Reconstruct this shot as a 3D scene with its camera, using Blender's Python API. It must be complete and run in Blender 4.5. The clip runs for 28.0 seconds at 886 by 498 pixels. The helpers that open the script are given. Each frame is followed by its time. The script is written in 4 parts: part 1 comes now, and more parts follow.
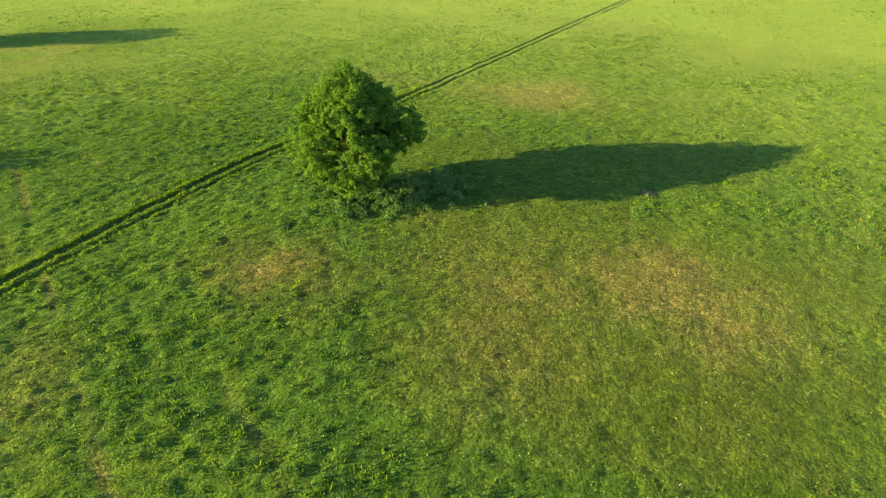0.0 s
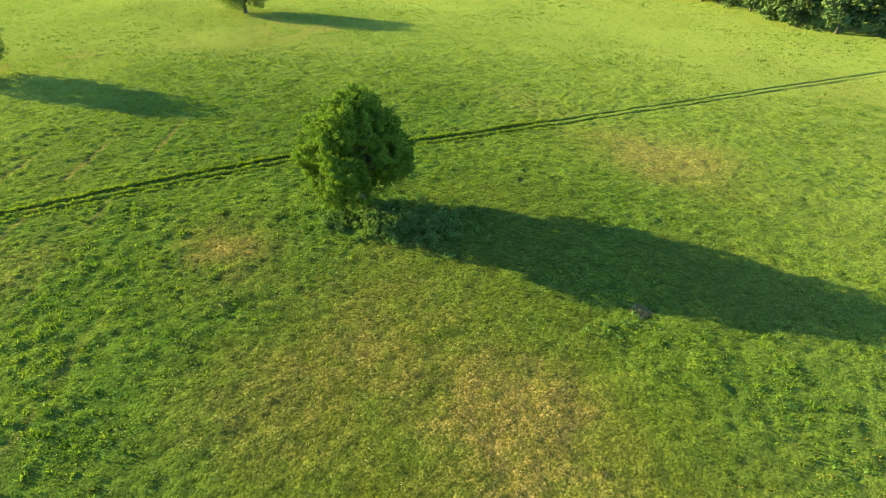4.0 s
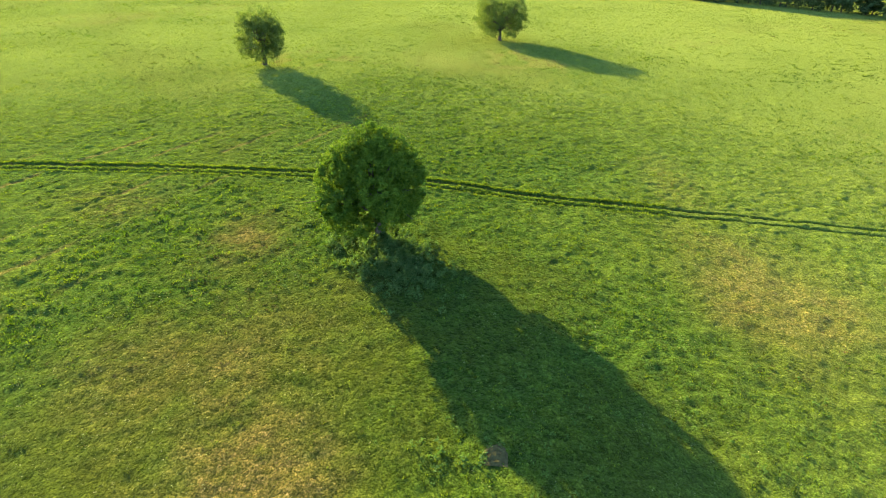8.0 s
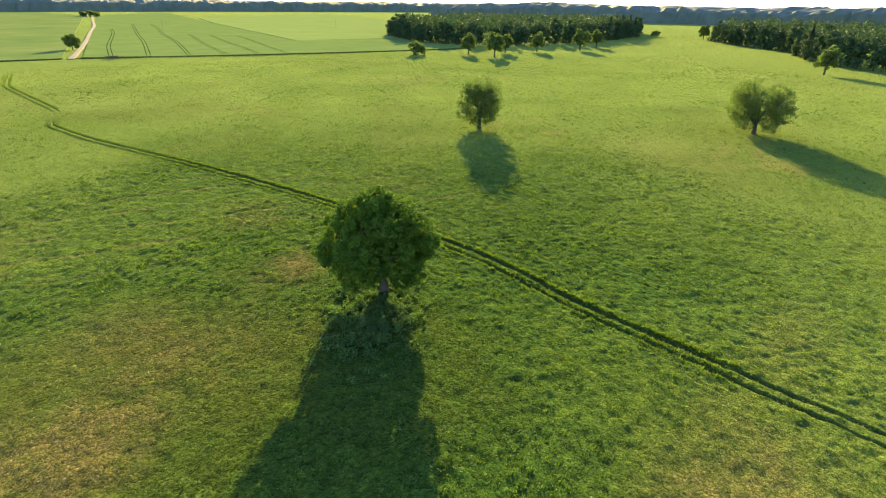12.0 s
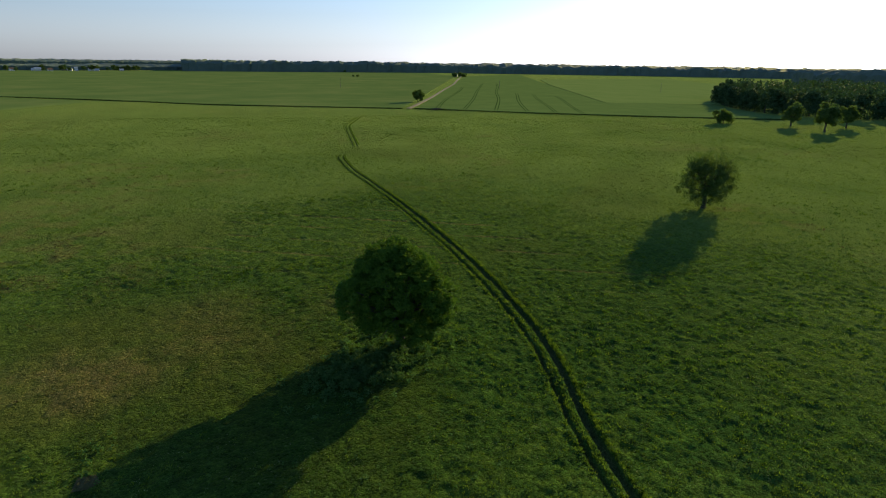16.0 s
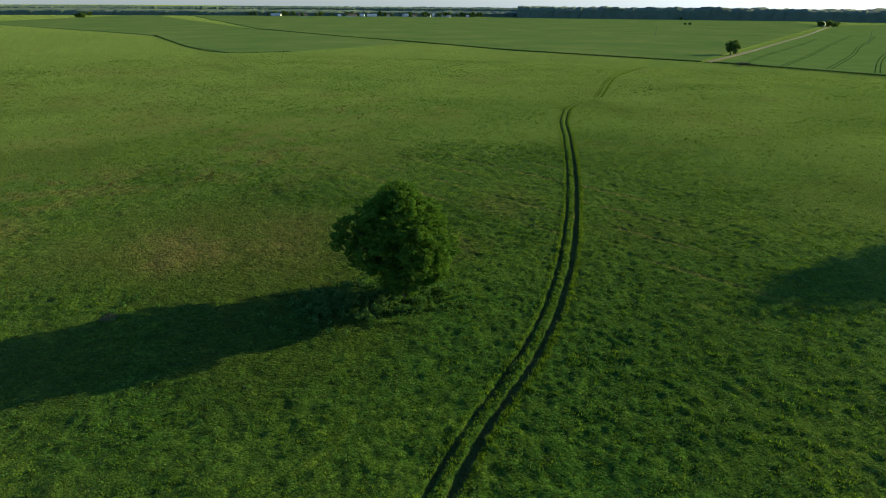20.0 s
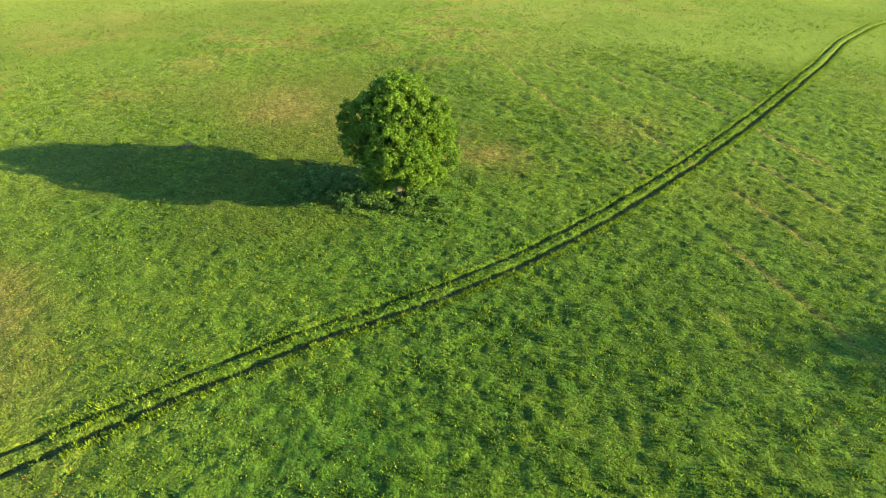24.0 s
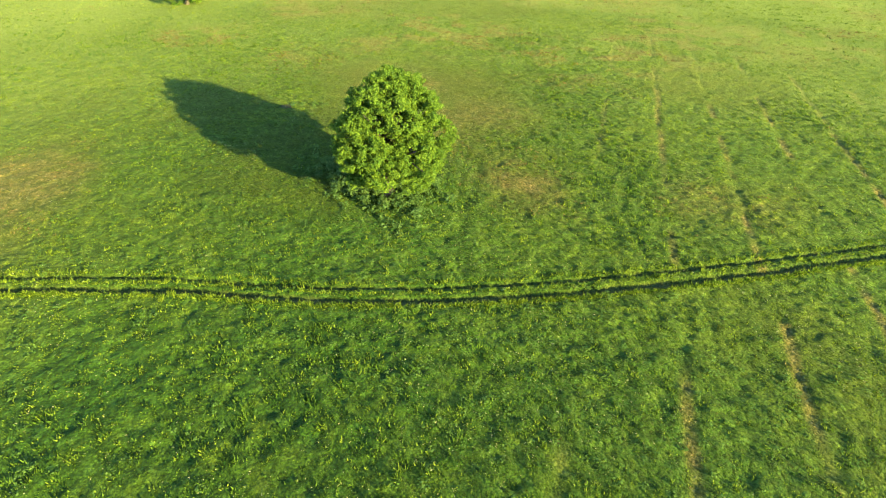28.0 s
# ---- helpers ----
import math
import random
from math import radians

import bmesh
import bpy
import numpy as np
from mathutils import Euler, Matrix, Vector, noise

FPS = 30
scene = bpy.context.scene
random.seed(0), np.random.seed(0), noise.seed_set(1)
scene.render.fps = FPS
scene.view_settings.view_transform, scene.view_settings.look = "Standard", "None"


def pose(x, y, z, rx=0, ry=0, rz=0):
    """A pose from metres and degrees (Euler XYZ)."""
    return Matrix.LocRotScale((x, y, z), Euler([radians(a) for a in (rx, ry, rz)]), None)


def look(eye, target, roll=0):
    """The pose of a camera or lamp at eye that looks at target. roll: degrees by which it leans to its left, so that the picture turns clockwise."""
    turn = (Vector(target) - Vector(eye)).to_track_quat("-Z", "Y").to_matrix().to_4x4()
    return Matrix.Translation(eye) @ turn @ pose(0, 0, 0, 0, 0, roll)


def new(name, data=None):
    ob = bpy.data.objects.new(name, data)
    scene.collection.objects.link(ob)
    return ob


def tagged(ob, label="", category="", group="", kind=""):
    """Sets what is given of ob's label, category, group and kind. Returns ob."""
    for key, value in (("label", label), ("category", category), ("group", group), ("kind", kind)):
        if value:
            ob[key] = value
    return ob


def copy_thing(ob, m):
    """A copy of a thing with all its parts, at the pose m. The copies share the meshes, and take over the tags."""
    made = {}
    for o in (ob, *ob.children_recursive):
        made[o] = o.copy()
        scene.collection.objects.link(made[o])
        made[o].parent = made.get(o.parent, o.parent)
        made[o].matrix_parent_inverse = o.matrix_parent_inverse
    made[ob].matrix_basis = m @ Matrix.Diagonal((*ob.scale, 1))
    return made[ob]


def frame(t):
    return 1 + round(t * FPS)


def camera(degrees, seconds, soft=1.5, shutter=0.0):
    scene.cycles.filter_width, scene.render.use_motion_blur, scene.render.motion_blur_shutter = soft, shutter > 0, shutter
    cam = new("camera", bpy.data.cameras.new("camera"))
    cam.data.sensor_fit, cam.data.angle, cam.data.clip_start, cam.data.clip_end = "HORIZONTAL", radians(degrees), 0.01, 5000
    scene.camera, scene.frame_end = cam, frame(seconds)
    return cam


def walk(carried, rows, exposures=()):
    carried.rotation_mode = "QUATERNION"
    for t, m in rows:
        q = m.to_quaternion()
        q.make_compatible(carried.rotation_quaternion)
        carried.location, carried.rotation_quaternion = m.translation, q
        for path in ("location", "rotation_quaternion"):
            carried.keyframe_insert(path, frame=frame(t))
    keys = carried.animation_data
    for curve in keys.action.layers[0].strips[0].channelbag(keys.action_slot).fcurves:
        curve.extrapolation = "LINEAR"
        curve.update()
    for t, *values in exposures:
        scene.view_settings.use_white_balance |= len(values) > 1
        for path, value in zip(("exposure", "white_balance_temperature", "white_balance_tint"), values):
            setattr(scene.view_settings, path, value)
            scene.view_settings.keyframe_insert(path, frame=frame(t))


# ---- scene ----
cam = camera(79.6, 28.0, 1.1)
# seconds, eye, turn: a drone's half circle round the lone tree
PATH = [
    (0.0, 0.683, 0.999, 24.793, 56.25, 0.39, 27.51),
    (0.5, 3.436, 3.118, 25.042, 56.32, 0.29, 31.72),
    (1.0, 6.034, 5.453, 25.307, 56.38, 0.22, 35.97),
    (1.5, 8.404, 7.965, 25.530, 56.45, 0.07, 40.20),
    (2.0, 10.616, 10.640, 25.773, 56.51, -0.05, 44.56),
    (2.5, 12.620, 13.477, 25.997, 56.53, -0.17, 48.59),
    (3.0, 14.416, 16.425, 26.245, 56.60, -0.26, 52.69),
    (3.5, 15.975, 19.491, 26.518, 56.60, -0.39, 56.77),
    (5.5, 19.750, 32.706, 27.583, 56.22, -0.60, 73.59),
    (6.0, 20.056, 36.130, 27.812, 56.30, -0.65, 77.98),
    (6.5, 20.120, 39.565, 28.065, 56.54, -0.74, 82.85),
    (7.0, 19.966, 43.092, 28.261, 57.01, -0.77, 87.07),
    (7.5, 19.633, 46.605, 28.488, 57.72, -0.88, 91.13),
    (8.0, 19.108, 50.095, 28.625, 58.56, -0.92, 95.23),
    (8.5, 18.313, 53.557, 28.805, 59.31, -0.93, 99.32),
    (9.0, 17.304, 56.942, 28.922, 60.11, -0.96, 103.40),
    (9.5, 16.029, 60.282, 29.051, 60.90, -1.01, 107.36),
    (10.0, 14.497, 63.528, 29.103, 61.73, -0.98, 111.84),
    (10.5, 12.663, 66.728, 29.138, 62.55, -0.92, 116.28),
    (11.0, 10.612, 69.825, 29.121, 63.39, -0.85, 120.57),
    (11.5, 8.340, 72.794, 29.097, 64.23, -0.74, 124.98),
    (12.0, 5.864, 75.557, 29.127, 64.99, -0.65, 129.24),
    (12.5, 3.213, 78.064, 29.174, 65.69, -0.61, 133.93),
    (14.5, -8.692, 85.477, 29.286, 68.42, -0.77, 150.95),
    (15.0, -11.953, 86.708, 29.265, 69.13, -0.83, 155.39),
    (15.5, -15.340, 87.740, 29.197, 69.86, -0.84, 159.44),
    (16.0, -18.860, 88.498, 29.118, 70.53, -0.83, 163.68),
    (16.5, -22.500, 89.031, 29.081, 71.17, -0.81, 168.05),
    (17.0, -26.177, 89.308, 29.039, 71.77, -0.79, 172.24),
    (17.5, -29.816, 89.301, 28.964, 72.10, -0.74, 176.38),
    (18.0, -33.475, 88.978, 28.876, 72.08, -0.71, 180.60),
    (18.5, -37.128, 88.396, 28.842, 71.97, -0.62, 184.56),
    (19.0, -40.663, 87.560, 28.680, 71.07, -0.56, 188.80),
    (19.5, -44.153, 86.473, 28.489, 68.43, -0.46, 193.15),
    (20.0, -47.511, 85.126, 28.269, 65.24, -0.40, 197.12),
    (20.5, -50.735, 83.503, 28.182, 61.98, -0.31, 201.10),
    (21.0, -53.877, 81.663, 28.028, 58.81, -0.24, 205.43),
    (21.5, -56.780, 79.647, 27.906, 55.54, -0.20, 209.39),
    (23.5, -66.429, 69.452, 27.652, 54.10, -0.06, 225.80),
    (24.0, -68.343, 66.563, 27.521, 54.13, -0.06, 229.95),
    (24.5, -70.076, 63.557, 27.381, 54.17, -0.03, 234.04),
    (25.0, -71.601, 60.419, 27.230, 54.23, -0.01, 237.89),
    (25.5, -72.880, 57.222, 27.047, 54.29, -0.04, 241.83),
    (26.0, -73.930, 53.966, 26.877, 54.35, -0.09, 246.14),
    (26.5, -74.736, 50.678, 26.724, 54.41, -0.21, 250.13),
    (27.0, -75.290, 47.375, 26.585, 54.50, -0.38, 254.12),
    (27.5, -75.577, 44.054, 26.411, 54.57, -0.60, 258.19),
    (28.0, -75.581, 40.712, 26.277, 54.68, -0.81, 262.21),
]
# seconds, stops, kelvin, tint: the drone's camera closes its iris as it turns to the sun
EXPOSURE = [(0.0, 2.45, 6550, 6), (6.0, 2.7, 6550, 8), (8.0, 2.7, 6500, 13), (10.0, 2.65, 6350, 20), (11.0, 2.6, 6300, 24), (13.0, 1.9, 5950, 24), (15.0, 0.95, 5700, 16), (17.0, 0.15, 5500, 12), (19.0, 0.22, 5400, 5), (20.0, 0.72, 5400, 2), (21.5, 1.8, 5700, 6),
            (24.0, 2.65, 6200, 13), (28.0, 2.7, 6200, 16)]
walk(cam, [(t, pose(*p)) for t, *p in PATH], EXPOSURE)

# ---- world and light ----
SUN_ELEV, SUN_AZ = radians(13.9), math.atan2(-0.632, -0.775)
world = bpy.data.worlds.new("sky")
scene.world = world
world.use_nodes = True
wn = world.node_tree
sky = wn.nodes.new("ShaderNodeTexSky")
sky.sky_type, sky.sun_disc = "NISHITA", False
sky.sun_elevation, sky.sun_rotation = SUN_ELEV, math.pi / 2 - SUN_AZ
sky.air_density, sky.dust_density, sky.ozone_density = 1.0, 0.4, 3.5
# pale haze low over the horizon, thinning out upwards
where = wn.nodes.new("ShaderNodeTexCoord")
split = wn.nodes.new("ShaderNodeSeparateXYZ")
wn.links.new(where.outputs["Generated"], split.inputs[0])
haze = wn.nodes.new("ShaderNodeMapRange")
haze.interpolation_type = "SMOOTHSTEP"
for k, v in ((1, 0.0), (2, 0.18), (3, 0.88), (4, 0.10)):
    haze.inputs[k].default_value = v
wn.links.new(split.outputs[2], haze.inputs[0])
haze_mix = wn.nodes.new("ShaderNodeMix")
haze_mix.data_type = "RGBA"
wn.links.new(haze.outputs[0], haze_mix.inputs[0])
wn.links.new(sky.outputs[0], haze_mix.inputs[6])
pale_sky = wn.nodes.new("ShaderNodeHueSaturation")
pale_sky.inputs["Saturation"].default_value, pale_sky.inputs["Value"].default_value = 0.24, 1.0
wn.links.new(sky.outputs[0], pale_sky.inputs["Color"])
wn.links.new(pale_sky.outputs[0], haze_mix.inputs[7])
wn.links.new(haze_mix.outputs[2], wn.nodes["Background"].inputs[0])
wn.nodes["Background"].inputs[1].default_value = 0.102
sun = new("sun", bpy.data.lights.new("sun", "SUN"))
sun.data.energy, sun.data.angle, sun.data.color = 5.0, radians(0.6), (1.0, 0.77, 0.22)
sun_from = Vector((math.cos(SUN_AZ) * math.cos(SUN_ELEV), math.sin(SUN_AZ) * math.cos(SUN_ELEV), math.sin(SUN_ELEV)))
sun.matrix_world = look(sun_from * 300, (0, 0, 0))


# ---- helpers for building ----
def fast_mesh(name, verts, faces, smooth=False):
    """A mesh from arrays: verts n x 3, faces m x 3 or m x 4."""
    verts, faces = np.asarray(verts, np.float32), np.asarray(faces, np.int32)
    me = bpy.data.meshes.new(name)
    k = faces.shape[1]
    me.vertices.add(len(verts))
    me.vertices.foreach_set("co", verts.ravel())
    me.loops.add(faces.size)
    me.loops.foreach_set("vertex_index", faces.ravel())
    me.polygons.add(len(faces))
    me.polygons.foreach_set("loop_start", np.arange(0, faces.size, k, dtype=np.int32))
    me.polygons.foreach_set("loop_total", np.full(len(faces), k, np.int32))
    me.polygons.foreach_set("use_smooth", np.full(len(faces), smooth))
    me.update(calc_edges=True)
    return me


def part(name, data, material, parent=None, label="", at=None):
    """One mesh object, under a thing where parent is given."""
    if isinstance(data, bmesh.types.BMesh):
        me = bpy.data.meshes.new(name)
        data.to_mesh(me)
        data.free()
        data = me
    if material and not data.materials:
        data.materials.append(material)
    ob = new(name, data)
    if parent:
        ob.parent = parent
    if at is not None:
        ob.matrix_basis = at
    if label:
        ob["label"] = label
    return ob


TABLE = np.random.RandomState(5).rand(512, 512)


def vnoise(x, y, scale, shift=0):
    """Smooth value noise in 0..1 with bumps about scale metres wide."""
    c, q = math.cos(0.7 + 1.3 * shift), math.sin(0.7 + 1.3 * shift)
    u, v = (np.asarray(x) * c - np.asarray(y) * q) / scale + 37.3 + 11 * shift, (np.asarray(x) * q + np.asarray(y) * c) / scale + 91.7 + 7 * shift
    i, j = np.floor(u).astype(int), np.floor(v).astype(int)
    a, b = u - i, v - j
    a, b = a * a * (3 - 2 * a), b * b * (3 - 2 * b)
    g = lambda p, q: TABLE[p % 512, q % 512]
    return (g(i, j) * (1 - a) + g(i + 1, j) * a) * (1 - b) + (g(i, j + 1) * (1 - a) + g(i + 1, j + 1) * a) * b


def sstep(lo, hi, x):
    t = np.clip((x - lo) / (hi - lo), 0, 1)
    return t * t * (3 - 2 * t)


# ---- materials ----
def material(name, rough=0.8, spec=0.2):
    m = bpy.data.materials.new(name)
    m.use_nodes = True
    b = m.node_tree.nodes["Principled BSDF"]
    b.inputs["Roughness"].default_value = rough
    b.inputs["Specular IOR Level"].default_value = spec
    return m, m.node_tree.nodes, m.node_tree.links, b


def ramp(nodes, stops):
    r = nodes.new("ShaderNodeValToRGB")
    e = r.color_ramp.elements
    while len(e) < len(stops):
        e.new(0.5)
    for k, (p, c) in zip(e, stops):
        k.position, k.color = p, (*c, 1)
    return r


def mixc(nodes, links, fac, a, b, mode="MIX"):
    m = nodes.new("ShaderNodeMix")
    m.data_type, m.blend_type = "RGBA", mode
    for sock, v in ((m.inputs[0], fac), (m.inputs[6], a), (m.inputs[7], b)):
        if isinstance(v, (int, float)):
            sock.default_value = v
        elif isinstance(v, tuple):
            sock.default_value = (*v, 1)
        else:
            links.new(v, sock)
    return m.outputs[2]


def noise_node(nodes, links, scale, detail=4, rough=0.6, coord=None):
    n = nodes.new("ShaderNodeTexNoise")
    n.inputs["Scale"].default_value, n.inputs["Detail"].default_value, n.inputs["Roughness"].default_value = scale, detail, rough
    if coord is None:
        coord = nodes.new("ShaderNodeNewGeometry").outputs["Position"]
    links.new(coord, n.inputs["Vector"])
    return n.outputs["Fac"]


def attr(nodes, name):
    a = nodes.new("ShaderNodeAttribute")
    a.attribute_name = name
    return a.outputs["Fac"]


def meadow_material():
    m, N, L, b = material("meadow_grass", 1.0, 0.0)
    big = noise_node(N, L, 0.035, 5, 0.6)
    mid = noise_node(N, L, 0.55, 5, 0.65)
    fine = noise_node(N, L, 6.5, 4, 0.75)
    green = ramp(N, [(0.3, (0.015, 0.046, 0.006)), (0.5, (0.040, 0.087, 0.009)), (0.7, (0.084, 0.132, 0.014))])
    L.new(mid, green.inputs[0])
    zone = ramp(N, [(0.36, (0.62, 0.90, 0.9)), (0.64, (1.35, 1.15, 0.9))])
    L.new(big, zone.inputs[0])
    col = mixc(N, L, 1.0, green.outputs[0], zone.outputs[0], "MULTIPLY")
    dryc = ramp(N, [(0.3, (0.052, 0.056, 0.010)), (0.55, (0.122, 0.094, 0.028)), (0.75, (0.200, 0.148, 0.072))])
    L.new(fine, dryc.inputs[0])
    col = mixc(N, L, attr(N, "olive"), col, mixc(N, L, fine, (0.020, 0.033, 0.002), (0.050, 0.064, 0.003)))
    col = mixc(N, L, attr(N, "dry"), col, dryc.outputs[0])
    col = mixc(N, L, attr(N, "lush"), col, (0.018, 0.060, 0.007))
    vor = N.new("ShaderNodeTexVoronoi")
    vor.inputs["Scale"].default_value, vor.inputs["Randomness"].default_value = 3.4, 1.0
    geo = N.new("ShaderNodeNewGeometry")
    warp = N.new("ShaderNodeTexNoise")
    warp.inputs["Scale"].default_value, warp.inputs["Detail"].default_value = 5.0, 3
    L.new(geo.outputs["Position"], warp.inputs["Vector"])
    shift = N.new("ShaderNodeVectorMath")
    shift.operation = "MULTIPLY_ADD"
    L.new(warp.outputs["Color"], shift.inputs[0])
    shift.inputs[1].default_value = (0.45, 0.45, 0.45)
    L.new(geo.outputs["Position"], shift.inputs[2])
    L.new(shift.outputs[0], vor.inputs["Vector"])
    cell = N.new("ShaderNodeSeparateColor")
    L.new(vor.outputs["Color"], cell.inputs[0])
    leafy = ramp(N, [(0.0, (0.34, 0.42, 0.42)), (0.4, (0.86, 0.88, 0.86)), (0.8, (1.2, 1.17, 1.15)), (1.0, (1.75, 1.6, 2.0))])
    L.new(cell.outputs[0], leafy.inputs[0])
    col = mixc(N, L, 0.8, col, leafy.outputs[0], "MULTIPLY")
    # paler colour further out, painted in for haze over the far meadow
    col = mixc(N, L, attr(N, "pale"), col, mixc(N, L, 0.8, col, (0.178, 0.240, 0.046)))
    col = mixc(N, L, attr(N, "bare"), col, (0.064, 0.078, 0.028))
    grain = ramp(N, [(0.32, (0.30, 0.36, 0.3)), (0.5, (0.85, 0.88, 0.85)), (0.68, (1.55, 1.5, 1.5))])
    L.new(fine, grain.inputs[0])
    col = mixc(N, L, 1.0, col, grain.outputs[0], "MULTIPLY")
    L.new(col, b.inputs["Base Color"])
    dome = N.new("ShaderNodeMath")
    dome.operation = "SUBTRACT"
    dome.inputs[0].default_value = 1.0
    L.new(vor.outputs["Distance"], dome.inputs[1])
    tall = mixc(N, L, 0.6, dome.outputs[0], mixc(N, L, 0.5, fine, noise_node(N, L, 12.0, 4, 0.7)))
    bump = N.new("ShaderNodeBump")
    bump.inputs["Strength"].default_value, bump.inputs["Distance"].default_value = 1.0, 0.34
    L.new(tall, bump.inputs["Height"])
    L.new(bump.outputs[0], b.inputs["Normal"])
    # the fine blades' tips catch the light at flat angles
    b.inputs["Sheen Weight"].default_value, b.inputs["Sheen Roughness"].default_value = 0.13, 0.5
    b.inputs["Sheen Tint"].default_value = (0.62, 0.78, 0.30, 1)
    return m


def leaf_material(name, dark, light, glow=0.35, scale=0.6, tuft=False):
    """Thin leaves: colour varied leaf by leaf and clump by clump, partly lit through. tuft: each tuft of the mesh has a tone of its own."""
    m, N, L, b = material(name, 0.75, 0.08)
    geo = N.new("ShaderNodeNewGeometry")
    r = ramp(N, [(0.0, dark), (1.0, light)])
    mixv = N.new("ShaderNodeMath")
    mixv.operation = "MULTIPLY_ADD"
    L.new(geo.outputs["Random Per Island"], mixv.inputs[0])
    mixv.inputs[1].default_value = 0.25 if tuft else 0.55
    half = N.new("ShaderNodeMath")
    half.operation = "MULTIPLY_ADD"
    L.new(noise_node(N, L, scale, 3, 0.6), half.inputs[0])
    half.inputs[1].default_value, half.inputs[2].default_value = (1.2, -0.62) if tuft else (1.3, -0.42)
    if tuft:
        tone = N.new("ShaderNodeMath")
        tone.operation = "MULTIPLY_ADD"
        L.new(attr(N, "tone"), tone.inputs[0])
        tone.inputs[1].default_value = 0.75
        L.new(half.outputs[0], tone.inputs[2])
        half = tone
    L.new(half.outputs[0], mixv.inputs[2])
    L.new(mixv.outputs[0], r.inputs[0])
    L.new(r.outputs[0], b.inputs["Base Color"])
    tr = N.new("ShaderNodeBsdfTranslucent")
    L.new(mixc(N, L, 1.0, r.outputs[0], (1.3, 1.32, 0.7), "MULTIPLY"), tr.inputs[0])
    mx = N.new("ShaderNodeMixShader")
    mx.inputs[0].default_value = glow
    L.new(b.outputs[0], mx.inputs[1])
    L.new(tr.outputs[0], mx.inputs[2])
    L.new(mx.outputs[0], N["Material Output"].inputs[0])
    return m


def mottled(name, stops, scale, rough=0.85, bump=0.3, dist=0.05, spec=0.15):
    m, N, L, b = material(name, rough, spec)
    n = noise_node(N, L, scale, 5, 0.65)
    r = ramp(N, stops)
    L.new(n, r.inputs[0])
    L.new(r.outputs[0], b.inputs["Base Color"])
    bp = N.new("ShaderNodeBump")
    bp.inputs["Strength"].default_value, bp.inputs["Distance"].default_value = bump, dist
    L.new(n, bp.inputs["Height"])
    L.new(bp.outputs[0], b.inputs["Normal"])
    return m


MEADOW = meadow_material()
GRASS = leaf_material("grass_blades", (0.024, 0.066, 0.006), (0.185, 0.265, 0.020), 0.34, 1.3, True)
LUSH_GRASS = leaf_material("lush_grass_blades", (0.012, 0.046, 0.005), (0.112, 0.200, 0.018), 0.32, 1.3, True)
OLIVE_GRASS = leaf_material("olive_grass_blades", (0.020, 0.038, 0.003), (0.074, 0.096, 0.006), 0.24, 2.2, True)
# real seed heads, and far tufts whose colour is paled for haze
SEED_AND_HAZE_GRASS = leaf_material("seed_and_haze_blades", (0.045, 0.092, 0.015), (0.225, 0.30, 0.068), 0.40, 0.8, True)
STRAW = leaf_material("dry_grass_blades", (0.050, 0.056, 0.010), (0.190, 0.145, 0.060), 0.10, 1.8, True)
WEED = leaf_material("weed_leaves", (0.030, 0.088, 0.016), (0.110, 0.190, 0.040), 0.35, 0.9)
NETTLE = leaf_material("nettle_leaves", (0.026, 0.080, 0.020), (0.120, 0.205, 0.060), 0.4, 0.9)
LEAF = leaf_material("tree_leaves", (0.028, 0.084, 0.013), (0.135, 0.228, 0.022), 0.34, 0.9)
LEAF_GREY = leaf_material("willow_leaves", (0.045, 0.090, 0.024), (0.140, 0.205, 0.055), 0.42, 0.6)
LEAF_WOOD = leaf_material("forest_leaves", (0.022, 0.054, 0.022), (0.085, 0.138, 0.052), 0.14, 0.12)
NEEDLE = leaf_material("spruce_needles", (0.022, 0.045, 0.018), (0.055, 0.085, 0.032), 0.1, 0.1)
HEADS = leaf_material("flower_heads", (0.14, 0.19, 0.06), (0.42, 0.43, 0.26), 0.3, 1.0)
BARK = mottled("bark", [(0.3, (0.034, 0.033, 0.026)), (0.7, (0.105, 0.100, 0.078))], 6.0, 0.9, 0.8, 0.05)
EARTH = mottled("bare_earth", [(0.3, (0.042, 0.042, 0.014)), (0.7, (0.092, 0.086, 0.030))], 5.0, 0.95, 0.8, 0.06)
GRAVEL = mottled("gravel_road", [(0.3, (0.12, 0.11, 0.085)), (0.7, (0.20, 0.18, 0.145))], 1.2, 0.95, 0.5, 0.05)
CROP = mottled("green_crop", [(0.3, (0.110, 0.172, 0.048)), (0.7, (0.150, 0.215, 0.062))], 0.05, 1.0, 0.8, 0.4, 0.0)
GRASSLAND = mottled("far_grassland", [(0.3, (0.098, 0.160, 0.046)), (0.5, (0.130, 0.188, 0.055)), (0.7, (0.170, 0.212, 0.068))], 0.02, 1.0, 0.8, 0.4, 0.0)
CROP_PALE = mottled("pale_crop", [(0.3, (0.150, 0.225, 0.060)), (0.7, (0.200, 0.262, 0.078))], 0.03, 1.0, 0.8, 0.4, 0.0)
PLASTER = mottled("white_plaster", [(0.3, (0.62, 0.60, 0.56)), (0.7, (0.80, 0.78, 0.74))], 0.8, 0.85, 0.2, 0.01)
ROOF = mottled("pale_metal_roof", [(0.3, (0.45, 0.44, 0.43)), (0.7, (0.62, 0.61, 0.60))], 0.7, 0.8, 0.3, 0.03)
ROOF_RED = mottled("red_roof", [(0.3, (0.10, 0.062, 0.05)), (0.7, (0.17, 0.10, 0.08))], 0.7, 0.8, 0.3, 0.03)
